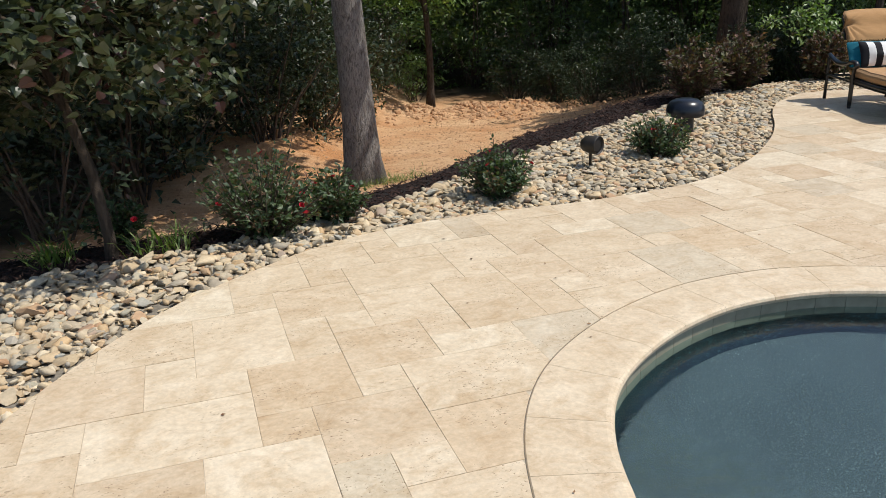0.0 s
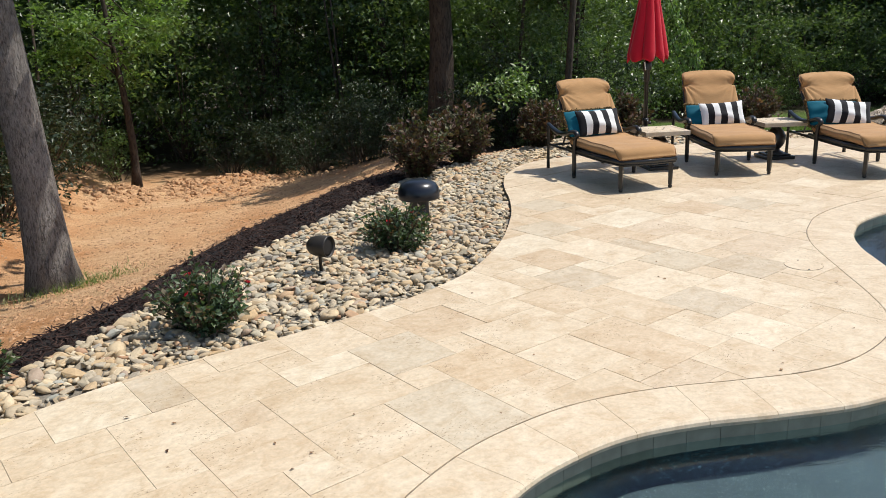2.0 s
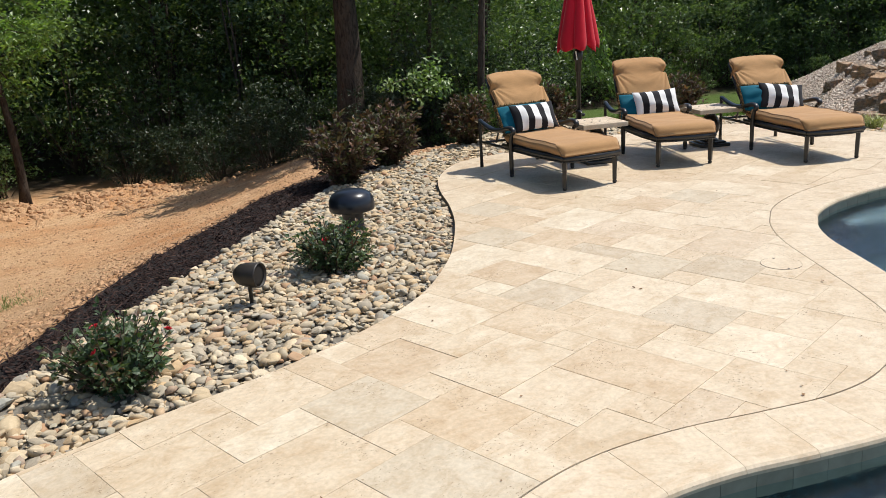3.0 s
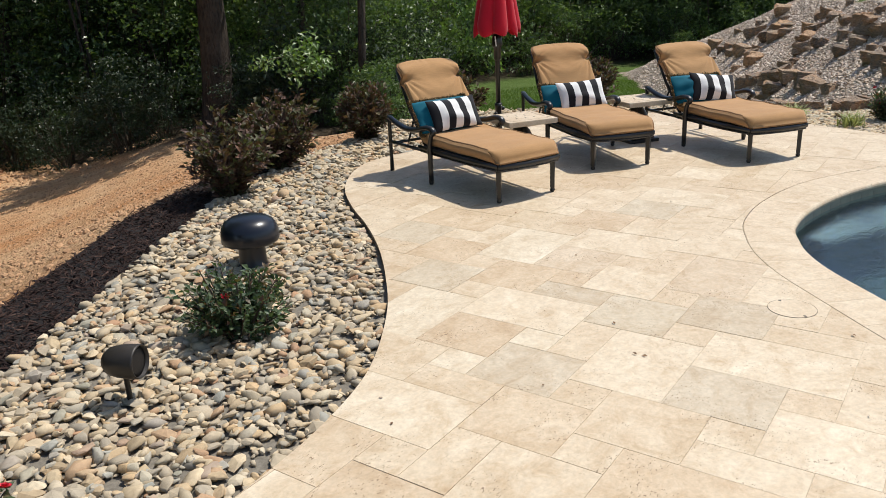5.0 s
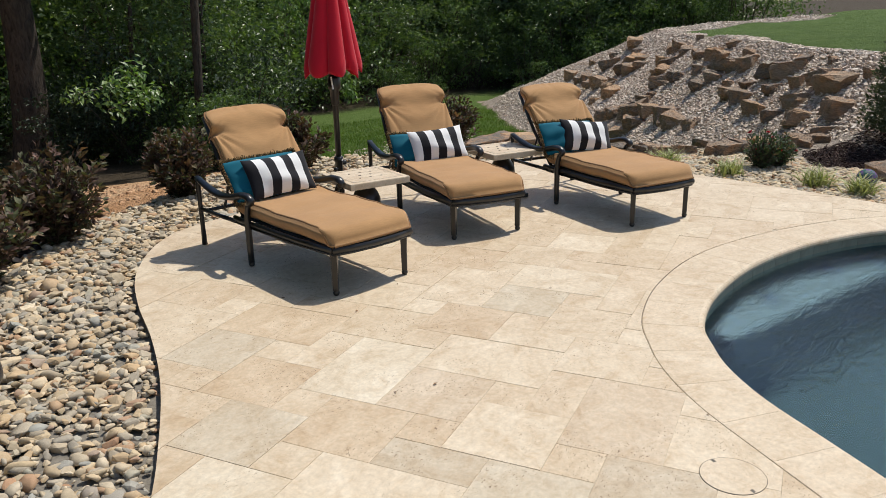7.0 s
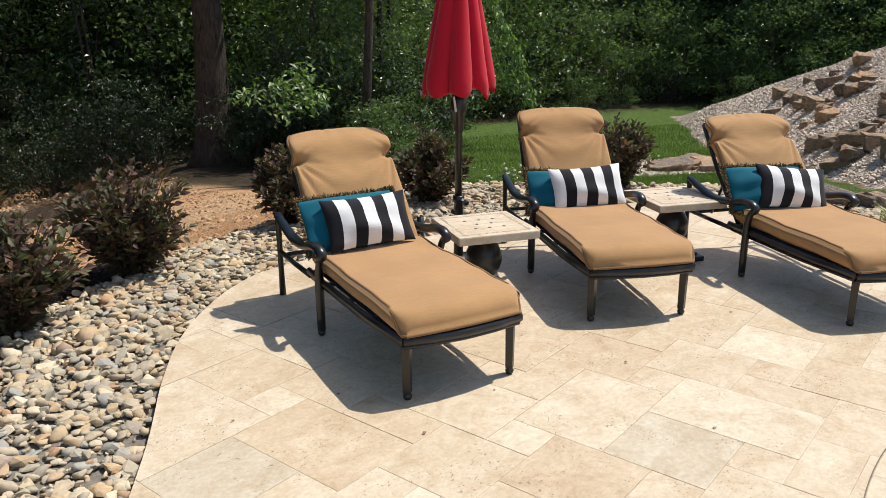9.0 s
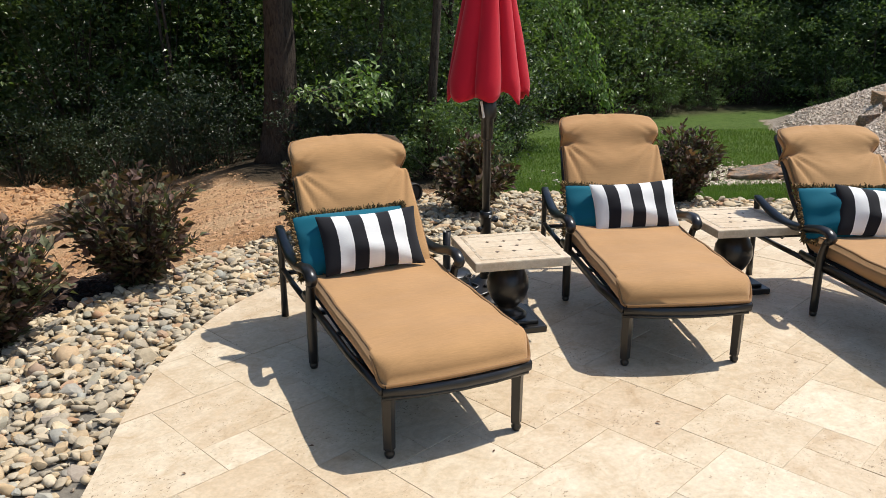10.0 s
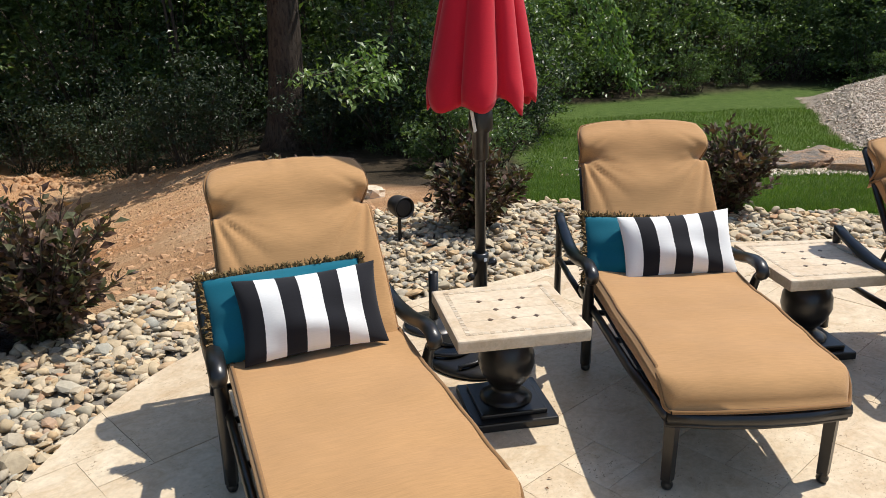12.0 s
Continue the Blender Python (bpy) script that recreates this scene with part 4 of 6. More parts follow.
def fringed_pillow():
    V, F, rim = puff(0.282, 0.150, 0.15, 2.3, 2.2, 0.55, 36, 26, lambda v: 1.0 - 0.05 * (1 - v * v), None, 0.10, 3)
    body = mesh("teal_pillow", V, F, M_TEAL, True)
    r = random.Random(8)
    T = []
    for k in range(len(rim)):
        a, b = Vector(rim[k]), Vector(rim[(k + 1) % len(rim)])
        out = Vector((a.x / 0.268 ** 4 * abs(a.x) ** 2, a.y / 0.146 ** 4 * abs(a.y) ** 2, 0)).normalized()
        for j in range(10):
            p = a.lerp(b, r.random()) + Vector((0, 0, r.uniform(-0.006, 0.006)))
            mid = p + out * r.uniform(0.006, 0.014) + Vector((r.uniform(-0.008, 0.008), r.uniform(-0.008, 0.008), r.uniform(-0.014, 0.014)))
            tip = mid + out * r.uniform(-0.004, 0.010) + Vector((r.uniform(-0.010, 0.010), r.uniform(-0.010, 0.010), r.uniform(-0.012, 0.012)))
            T.append(tube([p, mid, tip], [0.004, 0.0035, 0.0025], 3))
    return body, mesh("fringe", *joined(T), M_FRINGE)


LOUNGERS = [(4.5, 7.77, 0.0, 0), (5.775, 8.024, -17.8, 1), (6.965, 7.305, -14.5, 2)]
first = lounger()
first.matrix_basis = pose(4.5, 7.77, 0, 0, 0, 0.0)
copy_thing(first, pose(*LOUNGERS[1][:2], 0, 0, 0, LOUNGERS[1][2]))
third = lounger(47.0)
third.matrix_basis = pose(*LOUNGERS[2][:2], 0, 0, 0, LOUNGERS[2][2])
STRIPES = {False: striped_pillow(False), True: striped_pillow(True)}
TEAL, FRINGE = fringed_pillow()
# pillows lean on the backs: side shift, turn, which stripe is first
for (x, y, a, k), (dx, turn, white, tdx, tturn) in zip(LOUNGERS, ((-0.02, 1, False, -0.085, 1), (0.055, 3, True, -0.055, -4), (0.03, -8, False, -0.10, -2))):
    base = pose(x, y, 0, 0, 0, a)
    teal = part("teal_pillow", TEAL, None, "", base @ pose(tdx, 1.060, (0.548, 0.480, 0.525)[k], 57, 0, 0) @ pose(0, 0, 0, 0, 0, tturn))
    tagged(teal, "teal throw pillow with brown fringe, leaning on a lounger back", "pillow", "teal pillows")
    part("fringe", FRINGE, teal, "brown tasselled fringe")
    st = part("striped_pillow", STRIPES[white], None, "", base @ pose(dx, 0.980, (0.562, 0.532, 0.540)[k], 60, 0, 0) @ pose(0, 0, 0, 0, 0, turn))
    tagged(st, "black and white striped lumbar pillow on a lounger", "pillow", "striped pillows")


# ---- side tables ----
def side_table():
    th = tagged(new("side_table"), "square stone-topped side table with mosaic insets on a black urn pedestal", "table", "tables between the loungers")
    top = part("tabletop", mesh("tabletop", *box(-0.25, 0.25, -0.25, 0.25, 0.385, 0.435, 0.008), M_TABLETOP), th, "cream stone top with a mosaic border")
    chips = []
    n = 19
    for k in range(n):
        a = -0.20 + 0.40 * k / (n - 1)
        for x, y in ((a, -0.20), (a, 0.20), (-0.20, a), (0.20, a)):
            chips.append(box(x - 0.0085, x + 0.0085, y - 0.0085, y + 0.0085, 0.43, 0.4362))
    part("mosaic_border", mesh("mosaic_border", *joined(chips), M_MOSAIC), top, "border of small tan mosaic chips")
    for x, y in [(-0.09, -0.09), (0.0, -0.09), (0.09, -0.09), (-0.045, 0.0), (0.045, 0.0), (-0.09, 0.09), (0.0, 0.09), (0.09, 0.09)]:
        part("diamond_inset", mesh("diamond_inset", *moved(box(-0.0085, 0.0085, -0.0085, 0.0085, 0, 0.0068), pose(x, y, 0.43, 0, 0, 45)), M_INSET), top)
    lines = []
    for y in (-0.09, 0.0, 0.09):
        lines.append(box(-0.185, 0.185, y - 0.001, y + 0.001, 0.433, 0.4355))
    part("inlay_joints", mesh("inlay_joints", *joined(lines), M_MOSAIC), top)
    prof = [(0.10, 0.05), (0.105, 0.062), (0.085, 0.075), (0.06, 0.09), (0.052, 0.105), (0.072, 0.125), (0.098, 0.165), (0.112, 0.21), (0.108, 0.26), (0.085, 0.31), (0.06, 0.338), (0.055, 0.35), (0.085, 0.362), (0.10, 0.372), (0.10, 0.386)]
    part("urn", mesh("urn", *lathe(prof, 28), M_METAL, True), th)
    part("base_plate", mesh("base_plate", *joined([box(-0.168, 0.168, -0.168, 0.168, 0.0, 0.036, 0.007), box(-0.132, 0.132, -0.132, 0.132, 0.036, 0.056, 0.006)]), M_METAL), th)
    return th


M_MOSAIC = pebbles("mosaic chips", [(0.0, (0.47, 0.37, 0.26)), (0.5, (0.57, 0.47, 0.35)), (1.0, (0.63, 0.54, 0.42))], 0.6)
M_INSET = simple("brown inset", (0.06, 0.035, 0.02), (0.14, 0.085, 0.05), 60, 0.4)
t1 = side_table()
t1.matrix_basis = pose(5.24, 8.79, 0, 0, 0, -9)
copy_thing(t1, pose(6.755, 8.79, 0, 0, 0, -13))


# ---- umbrella ----
def umbrella():
    th = tagged(new("patio_umbrella"), "closed red patio umbrella on a black pole with a cast base", "umbrella")
    base = part("base", mesh("base", *lathe([(0.245, 0.0), (0.25, 0.012), (0.24, 0.028), (0.20, 0.038), (0.155, 0.052), (0.11, 0.07), (0.065, 0.085), (0.05, 0.10)], 36), M_METAL, True), th, "round black cast base with scroll relief")
    scr = []
    for k in range(8):
        a = 2 * math.pi * k / 8
        pts = []
        for j in range(14):
            q = j / 13
            ang = a + 0.55 * math.sin(q * 5.2) * (1 - 0.5 * q)
            rr = 0.10 + 0.115 * q - 0.03 * math.sin(q * 6)
            pts.append((rr * math.cos(ang), rr * math.sin(ang), 0.082 - 0.045 * q))
        scr.append(tube(pts, [0.010 - 0.004 * abs(j / 13 - 0.5) for j in range(14)], 6))
    part("scroll_relief", mesh("scroll_relief", *joined(scr), M_METAL, True), base)
    part("hub", mesh("hub", *lathe([(0.034, 0.08), (0.032, 0.10), (0.0315, 0.46), (0.037, 0.465), (0.037, 0.50), (0.03, 0.505)], 20), M_METAL, True), th)
    part("knob", mesh("knob", *moved(lathe([(0.008, 0.0), (0.008, 0.035), (0.018, 0.04), (0.02, 0.055), (0.012, 0.062)], 12), pose(0.03, 0, 0.44, 0, 90, 10)), M_METAL, True), th)
    part("knob", mesh("knob", *moved(lathe([(0.008, 0.0), (0.008, 0.03), (0.016, 0.034), (0.016, 0.05)], 12), pose(-0.03, 0, 0.41, 0, -90, 30)), M_METAL, True), th)
    part("sticker", mesh("sticker", *box(-0.008, 0.008, -0.0385, -0.0372, 0.472, 0.487), M_WHITE), th)
    part("pole", mesh("pole", *lathe([(0.0235, 0.10), (0.0235, 2.3)], 18), M_METAL, True), th)
    part("crank_housing", mesh("crank_housing", *lathe([(0.024, 0.915), (0.031, 0.92), (0.034, 0.93), (0.036, 1.035), (0.049, 1.045), (0.051, 1.06), (0.051, 1.115), (0.046, 1.13), (0.03, 1.165)], 18), M_METAL, True), th)
    part("pull_tab", mesh("pull_tab", *moved(box(-0.008, 0.008, -0.004, 0.004, -0.05, 0.05, 0.002), pose(-0.066, -0.035, 1.095, 0, -18, 20)), M_WHITE), th, "small cream strap end")
    # closed canopy: folds of cloth hanging from the ribs
    nz, na = 40, 128
    V, F = [], []
    for j in range(nz):
        q = j / (nz - 1)
        z = 1.155 + 1.02 * q
        R = 0.178 * (1 - q) ** 0.8 + 0.035
        for i in range(na):
            a = 2 * math.pi * i / na
            w = 4 * a + 0.55 * math.sin(a + 0.4) + 0.12 * math.sin(z * 2.3)
            fold = abs(math.cos(w)) ** 0.55
            lobe = 0.80 + 0.40 * fold * (1 - q * 0.6) + 0.10 * math.sin(2 * a + 1.0) * (1 - q) + 0.03 * noise.noise(Vector((math.cos(a) * 3, math.sin(a) * 3, z * 4)))
            lobe *= 1 - 0.07 * max(0.0, 1 - q / 0.07)
            hem = (0.024 * math.sin(2 * w + 0.9) + 0.016 * math.sin(5 * a + 2)) * (1 - q) ** 4
            r = R * lobe
            V.append((r * math.cos(a), r * math.sin(a), z - hem + 0.01))
    for j in range(nz - 1):
        for i in range(na):
            a, b = j * na + i, j * na + (i + 1) % na
            F.append((a, b, b + na, a + na))
    o = len(V)
    V += [(x * 0.965, y * 0.965, z + 0.004) for x, y, z in V[:na * (nz - 1)]]
    for j in range(nz - 2):
        for i in range(na):
            a, b = o + j * na + i, o + j * na + (i + 1) % na
            F.append((a, a + na, b + na, b))
    for i in range(na):
        F.append((i, o + i, o + (i + 1) % na, (i + 1) % na))
    part("canopy", mesh("canopy", V, F, M_RED, True), th, "folded red canvas canopy")
    for k in range(8):
        a = 2 * math.pi * (k + 0.5) / 8
        part("rib", mesh("rib", *tube([(0.06 * math.cos(a), 0.06 * math.sin(a), 1.16), (0.03 * math.cos(a), 0.03 * math.sin(a), 2.15)], 0.006, 6), M_METAL, True), th)
    part("finial", mesh("finial", *lathe([(0.012, 2.20), (0.03, 2.24), (0.034, 2.28), (0.02, 2.32), (0.006, 2.34)], 14), M_METAL, True), th)
    return th


umbrella().matrix_basis = pose(5.33, 9.26, 0, 0, 0, 15)

stand = tagged(new("umbrella_stand"), "empty black umbrella stand, a disc with a short tube", "stand")
part("disc", mesh("disc", *lathe([(0.15, 0.0), (0.155, 0.008), (0.15, 0.018), (0.09, 0.026), (0.04, 0.034), (0.026, 0.04)], 32), M_METAL, True), stand)
part("socket", mesh("socket", *lathe([(0.026, 0.03), (0.0245, 0.04), (0.0245, 0.285), (0.020, 0.285), (0.019, 0.2)], 18), M_METAL, True), stand)
stand.matrix_basis = pose(5.25, 9.66, 0)


# ---- garden loudspeakers ----
def mushroom_speaker(x, y, z):
    th = tagged(new("garden_subwoofer"), "glossy black mushroom-shaped outdoor speaker on river stones", "speaker")
    th.matrix_basis = pose(x, y, z)
    part("stem", mesh("stem", *lathe([(0.10, -0.03), (0.10, 0.01), (0.088, 0.03), (0.085, 0.18), (0.10, 0.21)], 32), M_GLOSS, True), th)
    dome = [(0.10, 0.178), (0.160, 0.168), (0.178, 0.172), (0.184, 0.186), (0.184, 0.225), (0.177, 0.265), (0.155, 0.302), (0.115, 0.327), (0.06, 0.340), (0.015, 0.343)]
    part("dome", mesh("dome", *lathe(dome, 48), M_GLOSS, True), th)
    return th


mushroom_speaker(2.22, 7.72, -0.035)


def stake_speaker():
    th = tagged(new("garden_speaker"), "small bronze bullet-shaped outdoor speaker on a ground stake", "speaker", "garden speakers")
    body = [(0.012, -0.085), (0.04, -0.08), (0.062, -0.055), (0.072, -0.015), (0.076, 0.03), (0.077, 0.074), (0.0745, 0.082), (0.070, 0.082), (0.0685, 0.064)]
    b = part("housing", mesh("housing", *lathe(body, 28), M_MATT, True), th, "", pose(0, 0, 0.215, 90, 0, 0))
    part("grille", mesh("grille", *lathe([(0.0688, 0.066), (0.05, 0.069), (0.02, 0.071), (0.004, 0.0715)], 28), M_GRILLE, True), b, "dark mesh grille")
    part("stake", mesh("stake", *lathe([(0.011, -0.08), (0.012, 0.0), (0.012, 0.14), (0.02, 0.148), (0.02, 0.16)], 14), M_MATT, True), th)
    return th


M_GRILLE = simple("speaker grille", (0.005, 0.004, 0.004), (0.022, 0.018, 0.015), 420, 0.6)
sp = stake_speaker()
sp.matrix_basis = pose(1.165, 6.352, -0.055, 0, 0, 50)
copy_thing(sp, pose(5.56, 11.2, -0.02, 0, 0, 12))

# ---- skimmer lid in the paving ----
lid = tagged(new("skimmer_lid"), "round travertine skimmer lid let into the paving", "lid")
part("disc", mesh("disc", *lathe([(0.117, -0.016), (0.117, 0.0022), (0.1155, 0.0032), (0.05, 0.0035), (0.002, 0.0035)], 44), M_COPING), lid)
part("seam", mesh("seam", *lathe([(0.1188, -0.01), (0.1188, 0.0024), (0.1172, 0.0024), (0.1172, -0.01)], 44), M_SEAL), lid)
for a in (50, 228):
    part("finger_hole", mesh("finger_hole", *moved(box(-0.009, 0.009, -0.006, 0.006, 0.003, 0.0042), pose(0.105 * math.cos(radians(a)), 0.105 * math.sin(radians(a)), 0, 0, 0, a)), M_SEAL), lid)
lid.matrix_basis = pose(4.18, 5.18, 0, 0, 0, 20)

# ---- stones, mulch, soil ----
def pebble(r, size, detail=1):
    """A water-worn stone."""
    bm = bmesh.new()
    if detail:
        bmesh.ops.create_uvsphere(bm, u_segments=6, v_segments=4, radius=1)
        bmesh.ops.triangulate(bm, faces=bm.faces[:])
    else:
        bmesh.ops.create_icosphere(bm, subdivisions=1, radius=1)
    off = Vector((r.uniform(-50, 50), r.uniform(-50, 50), r.uniform(-50, 50)))
    sx, sy, sz = size * r.uniform(0.8, 1.35), size * r.uniform(0.65, 1.0), size * r.uniform(0.42, 0.75)
    V = []
    for v in bm.verts:
        k = 1 + 0.55 * noise.noise(v.co * 1.2 + off) + 0.35 * noise.noise(v.co * 2.6 + off)
        V.append(Vector((v.co.x * sx, v.co.y * sy, v.co.z * sz)) * k)
    bm.verts.index_update()
    F = [tuple(q.index for q in f.verts) for f in bm.faces]
    bm.free()
    return V, F


def chip(r, points=13):
    """A broken stone with worn corners."""
    bm = bmesh.new()
    sx, sy, sz = r.uniform(0.9, 1.4), r.uniform(0.7, 1.0), r.uniform(0.45, 0.7)
    for _ in range(points):
        d = Vector((r.gauss(0, 1), r.gauss(0, 1), r.gauss(0, 1))).normalized()
        bm.verts.new((d.x * sx, d.y * sy, max(-0.8, min(0.8, d.z * 1.2)) * sz))
    res = bmesh.ops.convex_hull(bm, input=bm.verts[:])
    for v in [g for g in res["geom_interior"] if isinstance(g, bmesh.types.BMVert)]:
        bm.verts.remove(v)
    bmesh.ops.triangulate(bm, faces=bm.faces[:])
    bm.verts.index_update()
    vf = [v.co.copy() for v in bm.verts], [tuple(q.index for q in f.verts) for f in bm.faces]
    bm.free()
    return vf


def worn_stone(r):
    """A broken stone whose corners the water has rounded."""
    V, F = chip(r, 12)
    bm = bmesh.new()
    vs = [bm.verts.new((v.x, v.y, v.z * 0.8)) for v in V]
    for f in F:
        bm.faces.new([vs[k] for k in f])
    bmesh.ops.subdivide_edges(bm, edges=bm.edges[:], cuts=1, use_grid_fill=True)
    for _ in range(1):
        bmesh.ops.smooth_vert(bm, verts=bm.verts[:], factor=0.34, use_axis_x=True, use_axis_y=True, use_axis_z=True)
    bmesh.ops.scale(bm, vec=(1.12, 1.12, 1.15), verts=bm.verts)
    bmesh.ops.triangulate(bm, faces=bm.faces[:])
    bm.verts.index_update()
    vf = [v.co.copy() for v in bm.verts], [tuple(q.index for q in f.verts) for f in bm.faces]
    bm.free()
    return vf


def fast_join(shapes, places, name, mat, smooth=True):
    """Many copies of a few shapes in one mesh; places: shape index, matrix."""
    arrs = [(np.array([tuple(v) for v in V]), np.array([f for f in F])) for V, F in shapes]
    vs, fs, o = [], [], 0
    for k, m in places:
        v, f = arrs[k]
        M = np.array(m)
        vs.append(v @ M[:3, :3].T + M[:3, 3])
        fs.append(f + o)
        o += len(v)
    V, F = np.concatenate(vs), np.concatenate(fs)
    me = bpy.data.meshes.new(name)
    n, c = len(F), F.shape[1]
    me.vertices.add(len(V))
    me.vertices.foreach_set("co", V.astype(np.float32).ravel())
    me.loops.add(n * c)
    me.loops.foreach_set("vertex_index", F.astype(np.int32).ravel())
    me.polygons.add(n)
    me.polygons.foreach_set("loop_start", np.arange(0, n * c, c, dtype=np.int32))
    me.polygons.foreach_set("use_smooth", np.full(n, smooth))
    me.materials.append(mat)
    me.update(calc_edges=True)
    return me


DECK_POLY = [(p.x, p.y) for p in DECK_LINE[::2]]
GRAVEL_POLY = [(p.x, p.y) for p in GRAVEL_LINE] + [(9.0, 10.2)] + [(p.x, p.y) for p in DECK_LINE[::-2] if p.x < 8.7 and p.y > 0.9 and (p.x < 6 or p.y > 8)]
MULCH_POLY = [(p.x, p.y) for p in MULCH_LINE] + [(p.x, p.y) for p in GRAVEL_LINE[::-1] if p.y < 10.3 and p.y > 3.2]
EAST_POLY = [(8.5, 9.6), (9.7, 9.6), (10.3, 8.5), (10.6, 7.9), (9.95, 7.4), (10.3, 6.8), (10.6, 5.6), (10.3, 4.0), (9.05, 4.0), (8.76, 5.9), (8.75, 7.0), (8.74, 7.9), (8.66, 8.8)]


def scatter(poly, n, r, margin=0.0):
    xs, ys = [p[0] for p in poly], [p[1] for p in poly]
    px = np.array([r.uniform(min(xs), max(xs)) for _ in range(n)])
    py = np.array([r.uniform(min(ys), max(ys)) for _ in range(n)])
    keep = (signed_distance(poly, px, py) < -margin) & (signed_distance(DECK_POLY, px, py) > 0.02 + margin)
    px, py = px[keep], py[keep]
    return px, py, land(px, py)


def river_stones():
    r = random.Random(21)
    shapes = [pebble(r, 1.0, 0) for _ in range(3)] + [worn_stone(r) for _ in range(17)]
    bed = tagged(new("river_stone_bed", strip_mesh("river_stone_bed", [p for p in DECK_LINE if 0.9 < p.y and p.x < 8.5], GRAVEL_LINE, -0.052, -0.052, M_STONEBED, 140, 6)),
                 "bed of mixed grey, tan and rust river stones beside the paving", "stones", kind="structure")
    singles = [mesh("river_stone", V, F, M_STONE_ONE, True) for V, F in shapes[6:14]]
    places, count = [], 0
    # a layer of small stones, then broader ones that lie on it
    for number, sizes, low, high, tilt in ((60000, (0.014, 0.018, 0.022), 0.012, 0.024, 30), (60000, (0.022, 0.025, 0.028, 0.033, 0.040, 0.048), 0.018, 0.036, 22)):
        px, py, pz = scatter(GRAVEL_POLY, number, r)
        for x, y, z in zip(px, py, pz):
            size = r.choice(sizes) * r.uniform(0.85, 1.2)
            lift = r.uniform(low, high)
            m = pose(x, y, z + lift, r.uniform(-tilt, tilt), r.uniform(-tilt, tilt), r.uniform(0, 360)) @ Matrix.Scale(size, 4)
            if count < 290 and 0.9 < x < 2.9 and 5.6 < y < 7.6 and size > 0.026 and lift > 0.028:
                part("river_stone", singles[count % 8], bed, "", m)
                count += 1
            else:
                places.append((r.randrange(20), m))
    for x, y, s in ((-1.35, 4.15, 0.10), (-1.75, 4.05, 0.085), (0.05, 5.5, 0.085), (-0.4, 5.1, 0.08), (-2.0, 3.4, 0.09), (-0.05, 5.75, 0.075), (3.05, 9.3, 0.09), (2.75, 8.9, 0.075), (3.2, 9.9, 0.08)):
        places.append((r.randrange(16), pose(x, y, land_at(x, y) + 0.03, 10, 8, r.uniform(0, 360)) @ Matrix.Scale(s, 4)))
    tagged(part("river_stone", fast_join(shapes, [p for p in places if p[0] < 9], "rounded_stones", M_STONE), bed), kind="stuff")
    tagged(part("river_stone", fast_join(shapes, [p for p in places if p[0] >= 9], "worn_stones", M_STONE, False), bed), kind="stuff")
    # the bed on the far side of the deck
    places = []
    px, py, pz = scatter(EAST_POLY, 11000, r)
    for x, y, z in zip(px, py, pz):
        places.append((r.randrange(16), pose(x, y, z + 0.015, r.uniform(-25, 25), r.uniform(-25, 25), r.uniform(0, 360)) @ Matrix.Scale(r.uniform(0.022, 0.05), 4)))
    tagged(new("stone_border", fast_join(shapes, places, "stone_border", M_STONE)), "loose river stones along the foot of the rocky bank", "stones", kind="stuff")


M_STONEBED = simple("stone dust", (0.13, 0.115, 0.09), (0.25, 0.22, 0.175), 40, 0.95, bump_scale=120, bump_distance=0.01)
river_stones()


def mulch():
    r = random.Random(5)
    shred = []
    for k in range(6):
        a, w = r.uniform(0.5, 1.0), r.uniform(0.10, 0.18)
        shred.append(([Vector((-a, -w, 0)), Vector((a, -w * 0.6, 0.1)), Vector((a * 0.9, w, 0.12)), Vector((-a * 0.9, w * 0.7, 0)), Vector((0, 0, 0.22))],
                      [(0, 1, 4), (1, 2, 4), (2, 3, 4), (3, 0, 4)]))
    places = []
    px, py, pz = scatter(MULCH_POLY, 95000, r)
    keep = signed_distance(GRAVEL_POLY, px, py) > -0.05
    for x, y, z, ok in zip(px, py, pz, keep):
        if ok:
            places.append((r.randrange(6), pose(x, y, z + r.uniform(0.0, 0.035), r.uniform(-35, 35), r.uniform(-35, 35), r.uniform(0, 360)) @ Matrix.Scale(r.uniform(0.015, 0.04), 4)))
    px, py, pz = scatter([(9.95, 7.35), (10.6, 7.8), (11.8, 7.7), (12.1, 6.9), (11.2, 6.6), (10.3, 6.85)], 7000, r)
    for x, y, z in zip(px, py, pz):
        places.append((r.randrange(6), pose(x, y, z + r.uniform(0.0, 0.05), r.uniform(-35, 35), r.uniform(-35, 35), r.uniform(0, 360)) @ Matrix.Scale(r.uniform(0.02, 0.05), 4)))
    tagged(new("mulch", fast_join(shred, places, "mulch", M_MULCH, False)), "dark brown shredded bark mulch beside the stones", "mulch", kind="stuff")
    inner = [p for p in GRAVEL_LINE if 3.7 < p.y < 10.4 and p.x > -2.5]
    tagged(new("mulch_bed", strip_mesh("mulch_bed", inner, MULCH_LINE, -0.054, -0.054, M_MULCHBED, 100, 6)), "band of bark mulch, darkened for the shade between shreds", "mulch", kind="structure")


# near black: the shade between the shreds is painted into the bed
M_MULCHBED = simple("mulch bed, shade in colour", (0.006, 0.004, 0.004), (0.016, 0.010, 0.008), 60, 0.95, bump_scale=90, bump_strength=0.9, bump_distance=0.02)
mulch()


